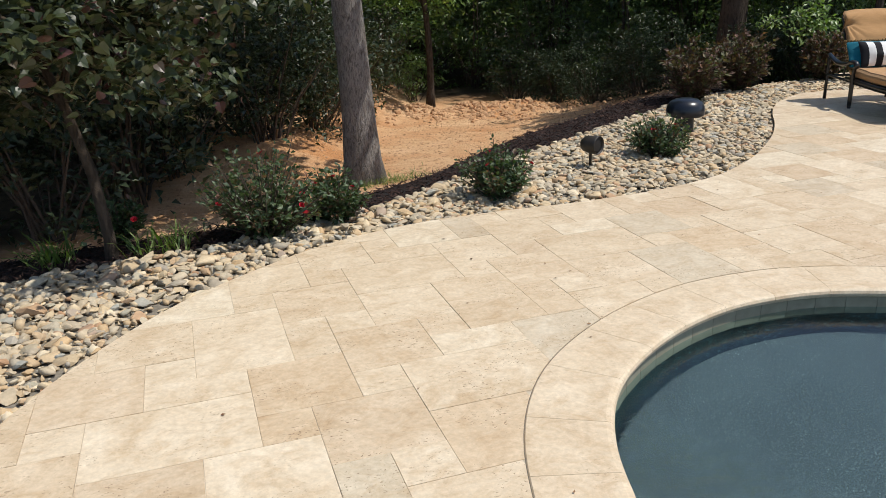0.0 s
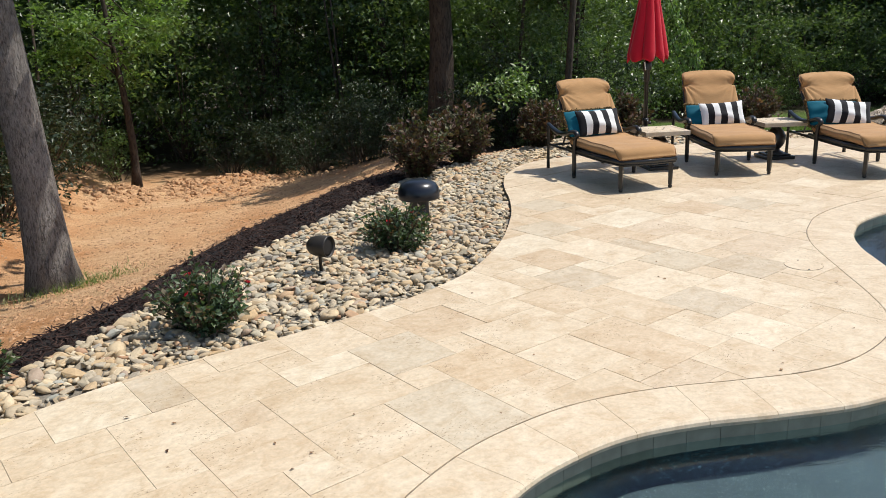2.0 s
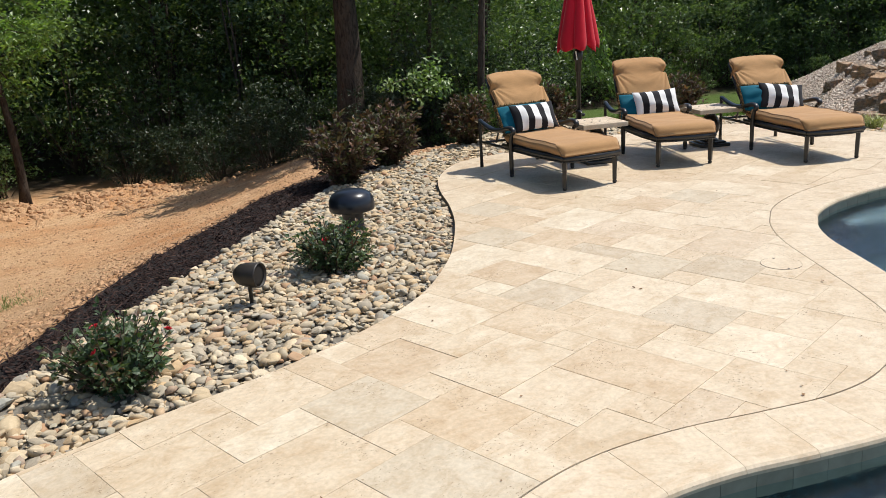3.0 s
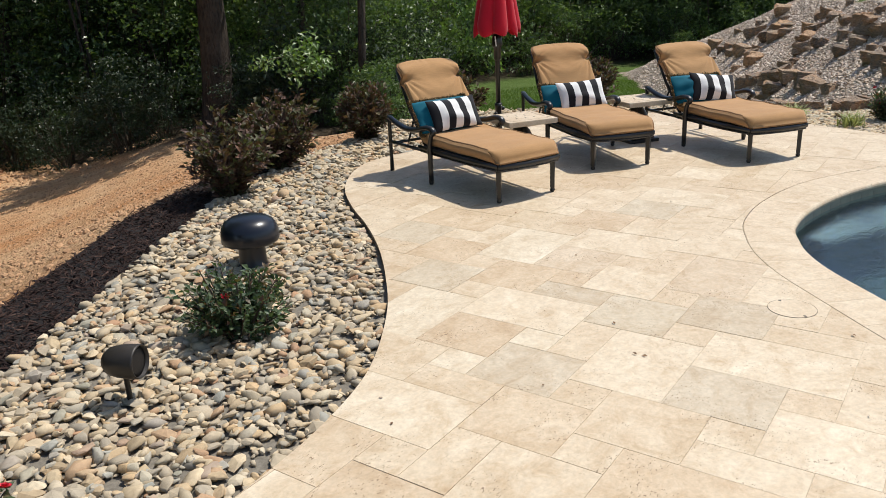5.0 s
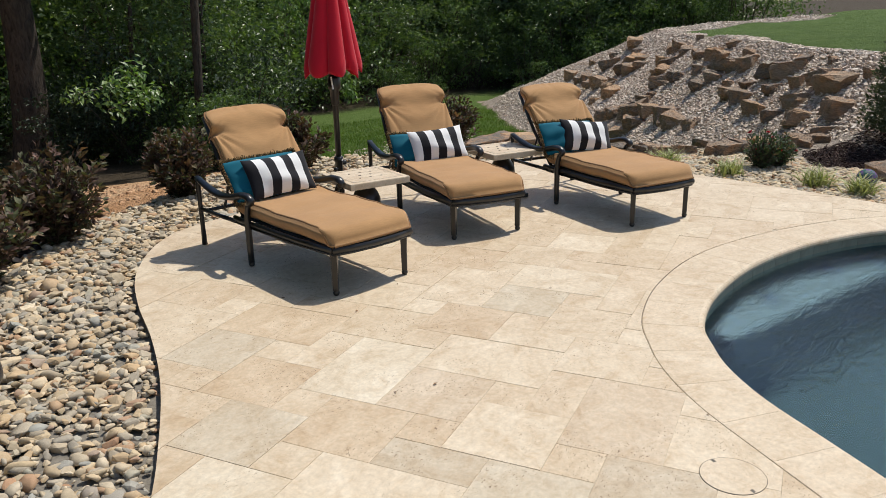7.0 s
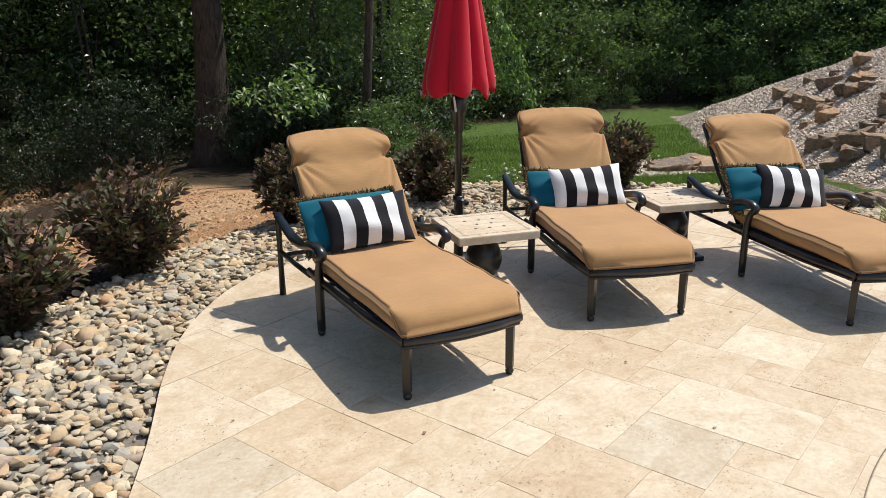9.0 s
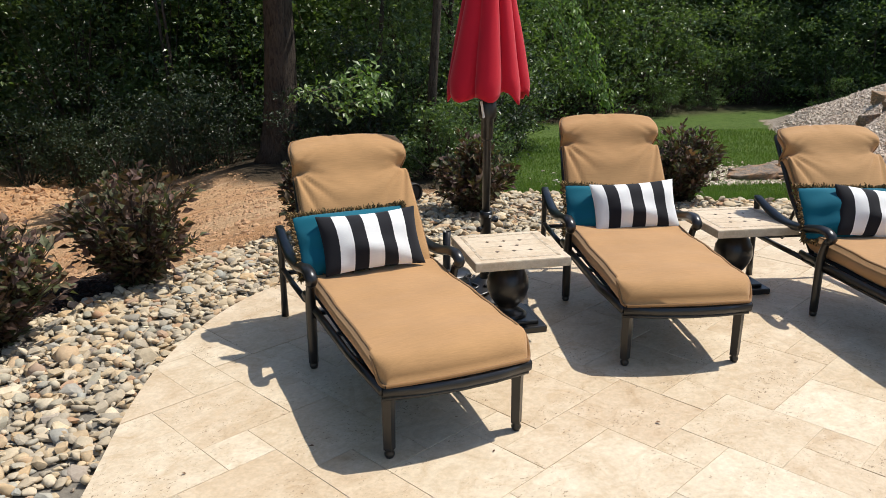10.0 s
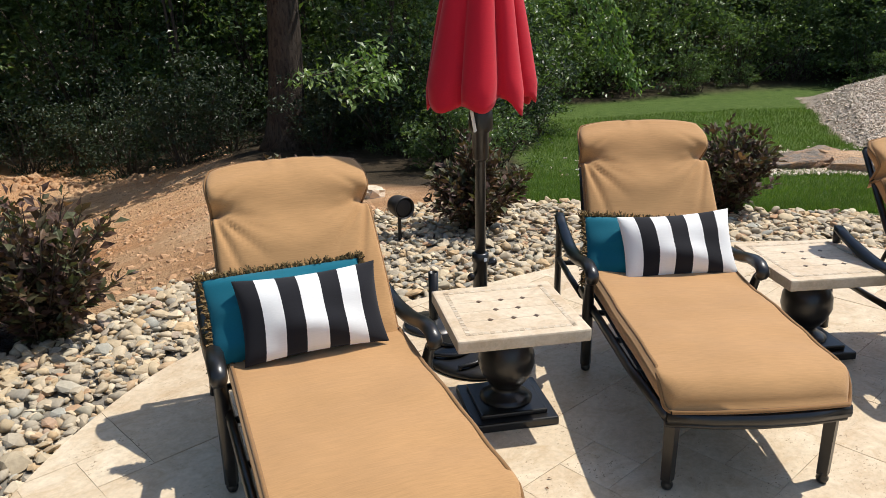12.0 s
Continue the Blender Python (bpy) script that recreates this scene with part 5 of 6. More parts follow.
def angular_rock(r, flat=0.7):
    """A broken boulder: hull of a few corners, split faces, flat on the whole."""
    bm = bmesh.new()
    size = Vector((r.uniform(0.85, 1.15), r.uniform(0.55, 0.8), flat * r.uniform(0.85, 1.15)))
    for k in range(8):
        corner = Vector((1 if k & 1 else -1, 1 if k & 2 else -1, 1 if k & 4 else -1))
        for _ in range(2):
            q = Vector((c * r.uniform(0.5, 1.0) for c in corner))
            bm.verts.new(Vector((q.x * size.x, q.y * size.y, q.z * size.z)))
    res = bmesh.ops.convex_hull(bm, input=bm.verts[:])
    for v in [g for g in res["geom_interior"] if isinstance(g, bmesh.types.BMVert)]:
        bm.verts.remove(v)
    bmesh.ops.triangulate(bm, faces=bm.faces[:])
    bmesh.ops.subdivide_edges(bm, edges=bm.edges[:], cuts=3, use_grid_fill=True)
    bmesh.ops.triangulate(bm, faces=bm.faces[:])
    off = Vector((r.uniform(-9, 9), r.uniform(-9, 9), r.uniform(-9, 9)))
    for v in bm.verts:
        ledge = noise.noise(Vector((v.co.x * 0.8, v.co.y * 0.8, v.co.z * 7)) + off)
        v.co *= 1 + 0.22 * noise.noise(v.co * 1.7 + off) + 0.16 * noise.noise(v.co * 4.0 + off) + 0.12 * ledge
    bm.verts.index_update()
    vf = [v.co.copy() for v in bm.verts], [tuple(q.index for q in f.verts) for f in bm.faces]
    bm.free()
    return vf


def bank():
    r = random.Random(31)
    shapes = [angular_rock(r, 0.55) for _ in range(7)]
    rocks = [mesh("boulder", V, F, M_BOULDER) for V, F in shapes]

    def put(x, y, s, turn, sink=0.2):
        z = land_at(x, y)
        s *= 0.76
        ob = part("boulder", rocks[r.randrange(7)], None, "", pose(x, y, z + s * (0.36 - sink), r.uniform(-14, 14), r.uniform(-14, 14), turn) @ Matrix.Scale(s, 4))
        tagged(ob, "weathered brown sandstone boulder set in the rocky bank", "boulder", "boulders on the bank")
    # slabs along the edge of the deck's terrace
    for k, p in enumerate(curve_points([(9.35, 9.35), (9.65, 9.0), (9.95, 8.55), (10.3, 8.3), (10.9, 8.2), (11.5, 8.0)], 0.34)):
        put(p.x + r.uniform(-0.08, 0.08), p.y + r.uniform(-0.08, 0.08), r.uniform(0.20, 0.32), r.uniform(0, 360), 0.22)
    for x, y, w in ((9.95, 6.62, 0.36), (10.3, 6.3, 0.30), (9.6, 6.05, 0.2), (10.55, 6.75, 0.2), (9.75, 5.6, 0.28), (10.3, 5.2, 0.3), (9.5, 8.2, 0.16), (9.9, 7.95, 0.2)):
        put(x, y, w, r.uniform(0, 360), 0.2)
    # broken courses of boulders along the face, each course at one height
    for level, y0, y1, step, big in ((-0.62, 10.6, 15.0, 0.75, 0.42), (-0.05, 8.3, 13.6, 0.66, 0.33), (0.16, 8.4, 14.6, 0.85, 0.31), (0.42, 8.6, 15.5, 0.50, 0.36), (0.66, 7.4, 14.5, 0.9, 0.24)):
        y = y0
        while y < y1:
            yy, zz = y + r.uniform(-0.1, 0.1), level + r.uniform(-0.07, 0.07)
            put(16 + (zz - 0.064 + 0.538 * (yy - 12)) / 0.569, yy, big * r.uniform(0.65, 1.2), r.uniform(0, 360), 0.25)
            y += step * r.choice((0.7, 0.8, 1.0, 1.0, 1.9))
    # single boulders towards the ridge
    for x, y, w in ((22.0, 17.9, 0.5), (22.2, 18.8, 0.3), (21.1, 17.2, 0.3), (18.9, 14.9, 0.32), (23.0, 21.0, 0.45), (21.7, 19.4, 0.4), (17.0, 14.9, 0.36), (16.6, 14.1, 0.5), (17.5, 14.1, 0.42), (12.3, 7.1, 0.3), (20.2, 16.4, 0.3), (20.6, 18.4, 0.35), (19.4, 16.9, 0.3)):
        put(x, y, w, r.uniform(0, 360), 0.22)
    for _ in range(26):
        y = r.uniform(13.5, 20.5)
        z = r.uniform(-1.1, 0.1) - 0.1 * max(0.0, y - 17)
        put(16 + (z - 0.064 + 0.538 * (y - 12)) / 0.569, y, r.uniform(0.24, 0.5), r.uniform(0, 360), 0.24)
    # crushed stone over the face
    crumbs = [chip(r, 8) for _ in range(8)]
    ys = np.array([6.0 + 20 * r.random() ** 1.15 for _ in range(85000)])
    zs = np.array([r.uniform(-2.0, 1.15) for _ in ys])
    xs = 16 + (zs - 0.064 + 0.538 * (ys - 12)) / 0.569
    xs = np.append(xs, [r.uniform(18, 31) for _ in range(16000)])
    ys = np.append(ys, [r.uniform(15.6, 28) for _ in range(16000)])
    zs = land(xs, ys)
    face, crest = bank_face(xs, ys)
    keep = (xs > 9.6) & (rocky_bank(xs, ys) > zs - 0.03) & ((face < crest + 0.10 + 0.25 * rough_noise(xs, ys, 1.5, 12)) | (ys > 15.8))
    put_at = [(r.randrange(8), pose(x, y, z + 0.008, r.uniform(-30, 30), r.uniform(-30, 30), r.uniform(0, 360)) @ Matrix.Scale(r.uniform(0.018, 0.045) * (0.75 + 0.03 * y), 4))
              for x, y, z, k in zip(xs, ys, zs, keep) if k]
    tagged(new("crushed_stone", fast_join(crumbs, put_at, "crushed_stone", M_CRUSHED, False)), "pale grey-brown crushed stone covering the bank", "stones", kind="stuff")
    # flat step stones where the lawn meets the bank
    for x, y, s in ((15.2, 17.2, 0.62), (15.9, 16.9, 0.56), (16.6, 17.3, 0.6), (15.5, 16.2, 0.5), (16.5, 18.2, 0.56), (14.6, 16.9, 0.4)):
        z = land_at(x, y)
        ob = part("step_stone", mesh("step_stone", *angular_rock(r, 0.25), M_BOULDER), None, "", pose(x, y, z + 0.1, r.uniform(-5, 5), r.uniform(-5, 5), r.uniform(0, 360)) @ Matrix.Scale(s, 4))
        tagged(ob, "flat brown slab of stone at the lawn's edge", "stone", "step stones")
    places = []
    for _ in range(9000):
        x, y = r.gauss(15.8, 1.6), r.gauss(17.3, 1.2)
        if y > 15.3 + 0.25 * abs(x - 15.5):
            places.append((x, y))
    px, py = np.array([p[0] for p in places]), np.array([p[1] for p in places])
    pz = land(px, py)
    put_at = [(r.randrange(8), pose(x, y, z + 0.01, r.uniform(-30, 30), r.uniform(-30, 30), r.uniform(0, 360)) @ Matrix.Scale(r.uniform(0.03, 0.07), 4)) for x, y, z in zip(px, py, pz)]
    tagged(new("gravel_patch", fast_join(crumbs, put_at, "gravel_patch", M_CRUSHED, False)), "patch of pale gravel round the step stones", "stones", kind="stuff")


bank()


# ---- plants ----
def leaf_shape(bend=0.25, tip=1.0, wide=0.5):
    """A folded leaf of four triangles, one unit long along y."""
    V = [Vector((0, 0, 0)), Vector((-wide / 2, 0.45, bend * 0.35)), Vector((wide / 2, 0.45, bend * 0.35)), Vector((0, 0.5, 0)), Vector((0, tip, -bend * 0.4))]
    return V, [(0, 3, 1), (0, 2, 3), (1, 3, 4), (3, 2, 4)]


def plain_leaf(wide=0.55, bend=0.2):
    """A leaf of two triangles folded along its rib."""
    return [Vector((0, 0, 0)), Vector((wide / 2, 0.45, bend)), Vector((0, 1, 0)), Vector((-wide / 2, 0.45, bend))], [(0, 1, 2), (0, 2, 3)]


def heart_leaf():
    """A broad heart, folded along its rib, its tip hanging."""
    half = [(0.0, 0.0, 0.0), (0.20, -0.10, 0.05), (0.40, 0.0, 0.10), (0.48, 0.22, 0.12), (0.40, 0.50, 0.08), (0.20, 0.78, -0.02)]
    V = [Vector(p) for p in half] + [Vector((-x, y, z)) for x, y, z in half[1:]] + [Vector((0, 0.35, 0.02)), Vector((0, 1.0, -0.16))]
    F = []
    for ring in ([0, 1, 2, 3, 4, 5, 12], [0, 6, 7, 8, 9, 10, 12]):
        for a, b in zip(ring, ring[1:]):
            F.append((11, a, b) if ring[1] == 1 else (11, b, a))
    return V, F


def facing(p, d, roll, size):
    """A matrix at p whose y axis points along d."""
    q = Vector(d).to_track_quat("Y", "Z").to_matrix().to_4x4()
    return Matrix.Translation(p) @ q @ pose(0, 0, 0, 0, roll, 0) @ Matrix.Scale(size, 4)


def shrub(name, label, category, group, stems, spread, height, leaf, leaf_size, per_stem, mat, seed, blossoms=0, upright=0.5, start=0.25, along=0.0, ragged=0.0):
    """A bush: stems from one root, leaves along them, blossoms at some tips."""
    r = random.Random(seed)
    th = tagged(new(name), label, category, group)
    tubes, places, tips = [], [], []
    for k in range(stems):
        a = r.uniform(0, 2 * math.pi)
        reach = spread * math.sqrt(r.random())
        h = height * r.uniform(0.5, 1.12) * (1 - 0.35 * (reach / spread) ** 2) * (1 + ragged * max(0.0, r.gauss(0, 1)))
        end = Vector((reach * math.cos(a), reach * math.sin(a), h))
        mid = Vector((end.x * (1 - upright), end.y * (1 - upright), h * 0.55))
        path = [Vector((r.uniform(-0.04, 0.04), r.uniform(-0.04, 0.04), -0.03)), mid, end]
        pts = curve_points([tuple(p) for p in path], 0.08)
        tubes.append(tube(pts, [0.006 - 0.004 * i / len(pts) for i in range(len(pts))], 4, cap=False))
        tips.append(end)
        for j in range(per_stem):
            q = start + (1 - start) * (j + r.random()) / per_stem
            i = min(int(q * (len(pts) - 1)), len(pts) - 2)
            p = pts[i].lerp(pts[i + 1], q * (len(pts) - 1) - i)
            t = (pts[i + 1] - pts[i]).normalized()
            side = Vector((r.gauss(0, 1), r.gauss(0, 1), r.gauss(0, 0.6))).normalized()
            d = (t * (r.uniform(0.2, 0.9) + along) + side).normalized()
            p = p + side * r.uniform(0.0, leaf_size * (0.8 - 0.7 * min(along, 1.0)))
            places.append((0, facing(p, d, r.uniform(-60, 60), leaf_size * r.uniform(0.6, 1.25))))
    tagged(part("brushwood", mesh("brushwood", *joined(tubes), M_TWIG, True), th), kind="stuff")
    tagged(part("foliage", fast_join([leaf], places, "foliage", mat, False), th), kind="stuff")
    for k in range(blossoms):
        tip = tips[r.randrange(len(tips))]
        part("blossom", ROSE, th, "red rose blossom", Matrix.Translation(tip + Vector((0, 0, 0.01))) @ pose(0, 0, 0, r.uniform(-40, 40), r.uniform(-40, 40), r.uniform(0, 360)) @ Matrix.Scale(r.uniform(0.6, 0.85), 4))
    return th


def rose_blossom():
    petal = [Vector((0, 0, 0)), Vector((-0.5, 0.5, 0.15)), Vector((0.5, 0.5, 0.15)), Vector((-0.35, 0.95, 0.4)), Vector((0.35, 0.95, 0.4))], [(0, 2, 1), (1, 2, 4), (1, 4, 3)]
    chunks = []
    for ringn, (n, up, s) in enumerate(((6, 10, 0.032), (5, 40, 0.026), (4, 65, 0.018))):
        for k in range(n):
            chunks.append(moved(petal, pose(0, 0, 0, up, 0, 360 * k / n + 20 * ringn) @ Matrix.Scale(s, 4)))
    return mesh("blossom", *joined(chunks), M_PETAL, True)


ROSE = rose_blossom()
SMALL_LEAF, HEART = leaf_shape(0.25, 1.0, 0.52), heart_leaf()
SLIM_LEAF = leaf_shape(0.2, 1.0, 0.36)
PLAIN_LEAF = plain_leaf()
ROSE_LEAF, SHOOT_LEAF = leaf_shape(0.3, 1.0, 0.62), leaf_shape(0.3, 1.0, 0.58)
for x, y, s, h, n, seed in ((0.39, 5.50, 0.30, 0.40, 3, 1), (1.80, 6.76, 0.30, 0.36, 2, 2), (-1.12, 4.66, 0.42, 0.55, 5, 3), (-0.70, 4.98, 0.24, 0.36, 3, 4), (-2.1, 4.6, 0.2, 0.3, 1, 6)):
    shrub("rose_bush", "low rose bush with dark green leaves and red blossoms", "rose bush", "rose bushes", int(90 * s / 0.3), s, h * 0.92, ROSE_LEAF, 0.043, 28, M_ROSELEAF, seed, n, 0.40, 0.2, 0.0, 0.13).matrix_basis = pose(x, y, -0.05, 0, 0, 40 * seed)
b4 = shrub("rose_bush", "rose bush with red blossoms among the rocks", "rose bush", "rose bushes", 90, 0.19, 0.42, SMALL_LEAF, 0.04, 18, M_ROSELEAF, 9, 5, 0.5)
b4.matrix_basis = pose(9.58, 7.78, land_at(9.58, 7.78))
b5 = shrub("rose_bush", "rose bush with red blossoms among the rocks", "rose bush", "rose bushes", 80, 0.17, 0.36, SMALL_LEAF, 0.04, 18, M_ROSELEAF, 10, 4, 0.5)
b5.matrix_basis = pose(9.78, 7.70, land_at(9.78, 7.70))
for x, y, s, h, seed in ((2.70, 9.60, 0.42, 0.72, 11), (3.42, 10.32, 0.42, 0.74, 12), (4.79, 11.12, 0.36, 0.62, 13), (6.13, 11.2, 0.36, 0.60, 14), (8.03, 10.85, 0.34, 0.66, 15)):
    shrub("dark_leaved_shrub", "upright shrub with dark purple-bronze leaves beside the stones", "shrub", "dark-leaved shrubs", 84, s * 0.98, h * 0.98, SHOOT_LEAF, 0.068, 46, M_DARKLEAF, seed, 0, 0.52, 0.04, 0.45, 0.10).matrix_basis = pose(x, y, land_at(x, y), 0, 0, 57 * seed)


def tree_crown(r, n, radius, centre, leaf, size, clumps, flat=0.7, hollow=0.35):
    """Leaves in clumps round a centre, with gaps between them."""
    places = []
    cs = []
    for _ in range(clumps):
        d = Vector((r.gauss(0, 1), r.gauss(0, 1), r.gauss(0, 1))).normalized() * radius * r.uniform(hollow, 1.0)
        cs.append((centre + Vector((d.x, d.y, d.z * flat)), radius * r.uniform(0.16, 0.34)))
    for k in range(n):
        c, cr = cs[k % clumps]
        p = c + Vector((r.gauss(0, 0.5), r.gauss(0, 0.5), r.gauss(0, 0.26))) * cr
        d = Vector((r.gauss(0, 1), r.gauss(0, 1), r.gauss(-0.3, 0.6))).normalized()
        places.append((0, facing(p, d, r.uniform(-50, 50), size * r.uniform(0.6, 1.3))))
    return places, [c for c, _ in cs]


def trunk_path(r, base, top, lean, r0, r1, n=9, wob=0.12, flare=1.6):
    pts, rs = [], []
    for k in range(n):
        q = k / (n - 1)
        pts.append(Vector(base) + Vector((lean[0] * q + wob * math.sin(q * 5 + lean[1]), lean[1] * q + wob * math.cos(q * 4), (top - base[2]) * q)))
        rs.append((r0 + (r1 - r0) * q) * (1 + (flare - 1) * math.exp(-q * 28)))
    return pts, rs


def tree(name, label, x, y, height, r0, crown_r, crown_z, leaves, leaf, size, mat, barkm, seed, lean=(0, 0), clumps=40, group="", limbs=7, category="tree", sides=16, dense_trunk=9):
    r = random.Random(seed)
    th = tagged(new(name), label, category, group)
    z = land_at(x, y)
    th.matrix_basis = pose(x, y, z)
    pts, rs = trunk_path(r, (0, 0, -0.25), height, lean, r0, r0 * 0.35, dense_trunk)
    part("trunk", mesh("trunk", *tube(pts, rs, sides), barkm, True), th)
    places, cs = tree_crown(r, leaves, crown_r, Vector((lean[0], lean[1], crown_z)), leaf, size, clumps)
    br = []
    for k in range(limbs):
        q = r.uniform(0.35, 0.95)
        i = min(int(q * (len(pts) - 1)), len(pts) - 2)
        a, c = pts[i].lerp(pts[i + 1], q * (len(pts) - 1) - i), cs[r.randrange(len(cs))]
        br.append(tube([a, a.lerp(c, 0.5) + Vector((0, 0, -0.05)), c], [rs[i] * 0.4, rs[i] * 0.25, 0.008], 6, cap=False))
    for b in br:
        part("limb", mesh("limb", *b, barkm, True), th)
    part("crown", fast_join([leaf], places, "crown", mat, False), th)
    return th


# the redbud beside the stones, the big grey trunk, the sapling on the soil
tree("redbud_tree", "small redbud with heart-shaped green and purple leaves", -2.02, 4.12, 2.9, 0.038, 1.45, 1.80, 19000, HEART, 0.058, M_REDBUD, M_BARK_DARK, 51, (-0.42, 0.25), 120, limbs=26)
tree("oak_tree", "tall tree with a straight grey furrowed trunk", -2.45, 15.0, 17, 0.335, 5.7, 11.5, 14000, PLAIN_LEAF, 0.45, M_FOREST, M_BARK, 52, (-0.9, 0.2), 120, limbs=8, sides=28, dense_trunk=24)
tree("sapling", "slender young tree with light green leaves", -2.35, 28.0, 7.5, 0.14, 2.4, 5.0, 4600, PLAIN_LEAF, 0.17, M_FOREST_LIGHT, M_BARK_DARK, 53, (-0.1, 0.2), 50, limbs=12)
tree("woodland_tree", "large woodland tree with a thick brown trunk", 6.85, 24.0, 9.5, 0.44, 2.2, 6.8, 1800, PLAIN_LEAF, 0.30, M_FOREST, M_BARK_DARK, 54, (0.25, 0.2), 46, limbs=6, sides=24, dense_trunk=20)


def woodland():
    """The edge of the wood: tall trees with high crowns, and a thick underwood in front."""
    r = random.Random(77)
    kinds = []
    # high crowns are never in view, added to shade the underwood
    for k in range(4):
        kinds.append(tree("woodland_tree", "woodland tree with dense dark green foliage", 0, 0, r.uniform(13, 16), r.uniform(0.10, 0.2), 3.7, 11.5, 1500, PLAIN_LEAF, 0.5, M_FOREST, M_BARK_DARK, 60 + k, (r.uniform(-0.6, 0.6), r.uniform(-0.5, 0.5)), 55, "woodland trees", 6))

    # lower trees with unseen crowns, added to shade the ground beside the soil
    mids = [tree("woodland_tree", "woodland tree with dense dark green foliage", 0, 0, 9.0, 0.12, 2.4, 6.6, 1100, PLAIN_LEAF, 0.30, M_FOREST, M_BARK_DARK, 66 + k, (0.2, 0.2), 50, "woodland trees", 6) for k in range(2)]

    def bush(radius, n, size, clumps, mat, flat=0.95):
        th = tagged(new("underwood"), "thick dark green underwood at the edge of the wood", "bush", "underwood")
        places, cs = tree_crown(r, n, radius, Vector((0, 0, radius * 0.85)), PLAIN_LEAF, size, clumps, flat, 0.3)
        tagged(part("foliage", fast_join([PLAIN_LEAF], places, "foliage", mat, False), th), kind="stuff")
        tagged(part("brushwood", mesh("brushwood", *joined([tube([(r.uniform(-0.3, 0.3), r.uniform(-0.3, 0.3), -0.4), c * 0.5, c], [0.03, 0.02, 0.006], 5, cap=False) for c in cs[:20]]), M_TWIG, True), th), kind="stuff")
        return th
    low = [bush(1.7, 1500, 0.14, 26, m) for m in (M_FOREST, M_FOREST, M_FOREST, M_FOREST)]
    high = [bush(3.2, 3200, 0.175, 58, m, 1.1) for m in (M_FOREST, M_FOREST, M_FOREST)]
    far = [bush(6.2, 9000, 0.30, 120, M_FOREST, 1.1) for _ in range(2)]
    spots_t, spots_l, spots_h, spots_f, spots_e = [], [], [], [], []
    # line of the wood's edge, from the west round to the east; a tongue of underwood runs down beside the lawn
    edge = curve_points([(-15, 5), (-12.5, 11), (-10.5, 17), (-8.5, 24), (-5.5, 30), (-1, 32), (3.5, 31), (6.6, 28.6), (8.5, 25.4), (8.8, 21.8), (8.9, 19.4), (9.6, 19.1), (11, 21.2), (14, 25.6), (18, 30.5), (24, 34), (31, 34), (37, 29), (44, 24)], 1.0)
    n = len(edge)
    ex, ey = np.array([p.x for p in edge]), np.array([p.y for p in edge])

    def clear(q, gap):
        return float(np.hypot(ex - q.x, ey - q.y).min()) > gap
    for i, p in enumerate(edge):
        t = (edge[min(i + 1, n - 1)] - edge[max(i - 1, 0)]).normalized()
        out = Vector((-t.y, t.x, 0))
        tongue = 7.5 < p.x < 13 and p.y < 26
        if r.random() < (0.95 if tongue else 0.45):
            q = p + out * r.uniform(-0.3, 0.7)
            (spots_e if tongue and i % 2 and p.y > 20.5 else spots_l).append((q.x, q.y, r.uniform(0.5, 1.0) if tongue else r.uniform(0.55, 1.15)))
        if tongue:
            if i % 2 and p.y > 21:
                q = p + out * 1.4
                spots_h.append((q.x, q.y, r.uniform(0.5, 0.65)))
            continue
        if i % 2 == 1:
            q = p + out * r.uniform(2.4, 3.4) + t * r.uniform(-0.5, 0.5)
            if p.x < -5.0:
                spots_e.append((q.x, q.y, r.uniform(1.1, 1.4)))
            else:
                spots_h.append((q.x, q.y, r.uniform(0.7, 1.0)))
        if p.x < 6.0 and i % 3 == 1:
            q = p + out * r.uniform(3.8, 5.2)
            if clear(q, 3.4):
                spots_t.append((q.x, q.y, r.uniform(0.8, 1.15)))
        q = p + out * r.uniform(11, 14)
        if i % 4 == 1 and clear(q, 10.0):
            spots_t.append((q.x, q.y, r.uniform(0.9, 1.2)))
        q = p + out * r.uniform(10.5, 12.5)
        if i % 2 == 0 and clear(q, 9.0):
            spots_f.append((q.x, q.y, r.uniform(0.95, 1.2)))
        if i % 2 == 1 and clear(p + out * 17, 13.0):
            spots_f.append((p.x + out.x * 17, p.y + out.y * 17, r.uniform(1.0, 1.15)))
        if i % 3 == 1:
            q = p + out * r.uniform(7.0, 9.5)
            if clear(q, 6.0):
                spots_t.append((q.x, q.y, r.uniform(0.9, 1.2)))
            q = p + out * r.uniform(6.0, 7.0)
            if clear(q, 5.0):
                spots_h.append((q.x, q.y, r.uniform(1.15, 1.3)))

    # trees in the tongue, whose shade falls on the wood beside the soil; thickets west of the soil, shade put into
    # their leaf colour
    spots_m = [(10.9, 22.8, 0.8), (11.3, 25.0, 0.85), (10.8, 27.6, 0.9), (8.6, 30.4, 0.9), (12.8, 26.4, 1.0)]
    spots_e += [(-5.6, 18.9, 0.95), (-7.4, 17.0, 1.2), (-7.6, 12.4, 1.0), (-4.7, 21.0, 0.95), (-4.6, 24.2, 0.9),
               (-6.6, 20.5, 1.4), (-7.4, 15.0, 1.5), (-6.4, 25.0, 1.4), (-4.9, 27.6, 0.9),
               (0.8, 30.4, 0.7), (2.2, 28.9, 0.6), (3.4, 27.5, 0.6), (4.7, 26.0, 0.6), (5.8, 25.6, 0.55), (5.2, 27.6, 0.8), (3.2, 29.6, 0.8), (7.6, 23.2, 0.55)]
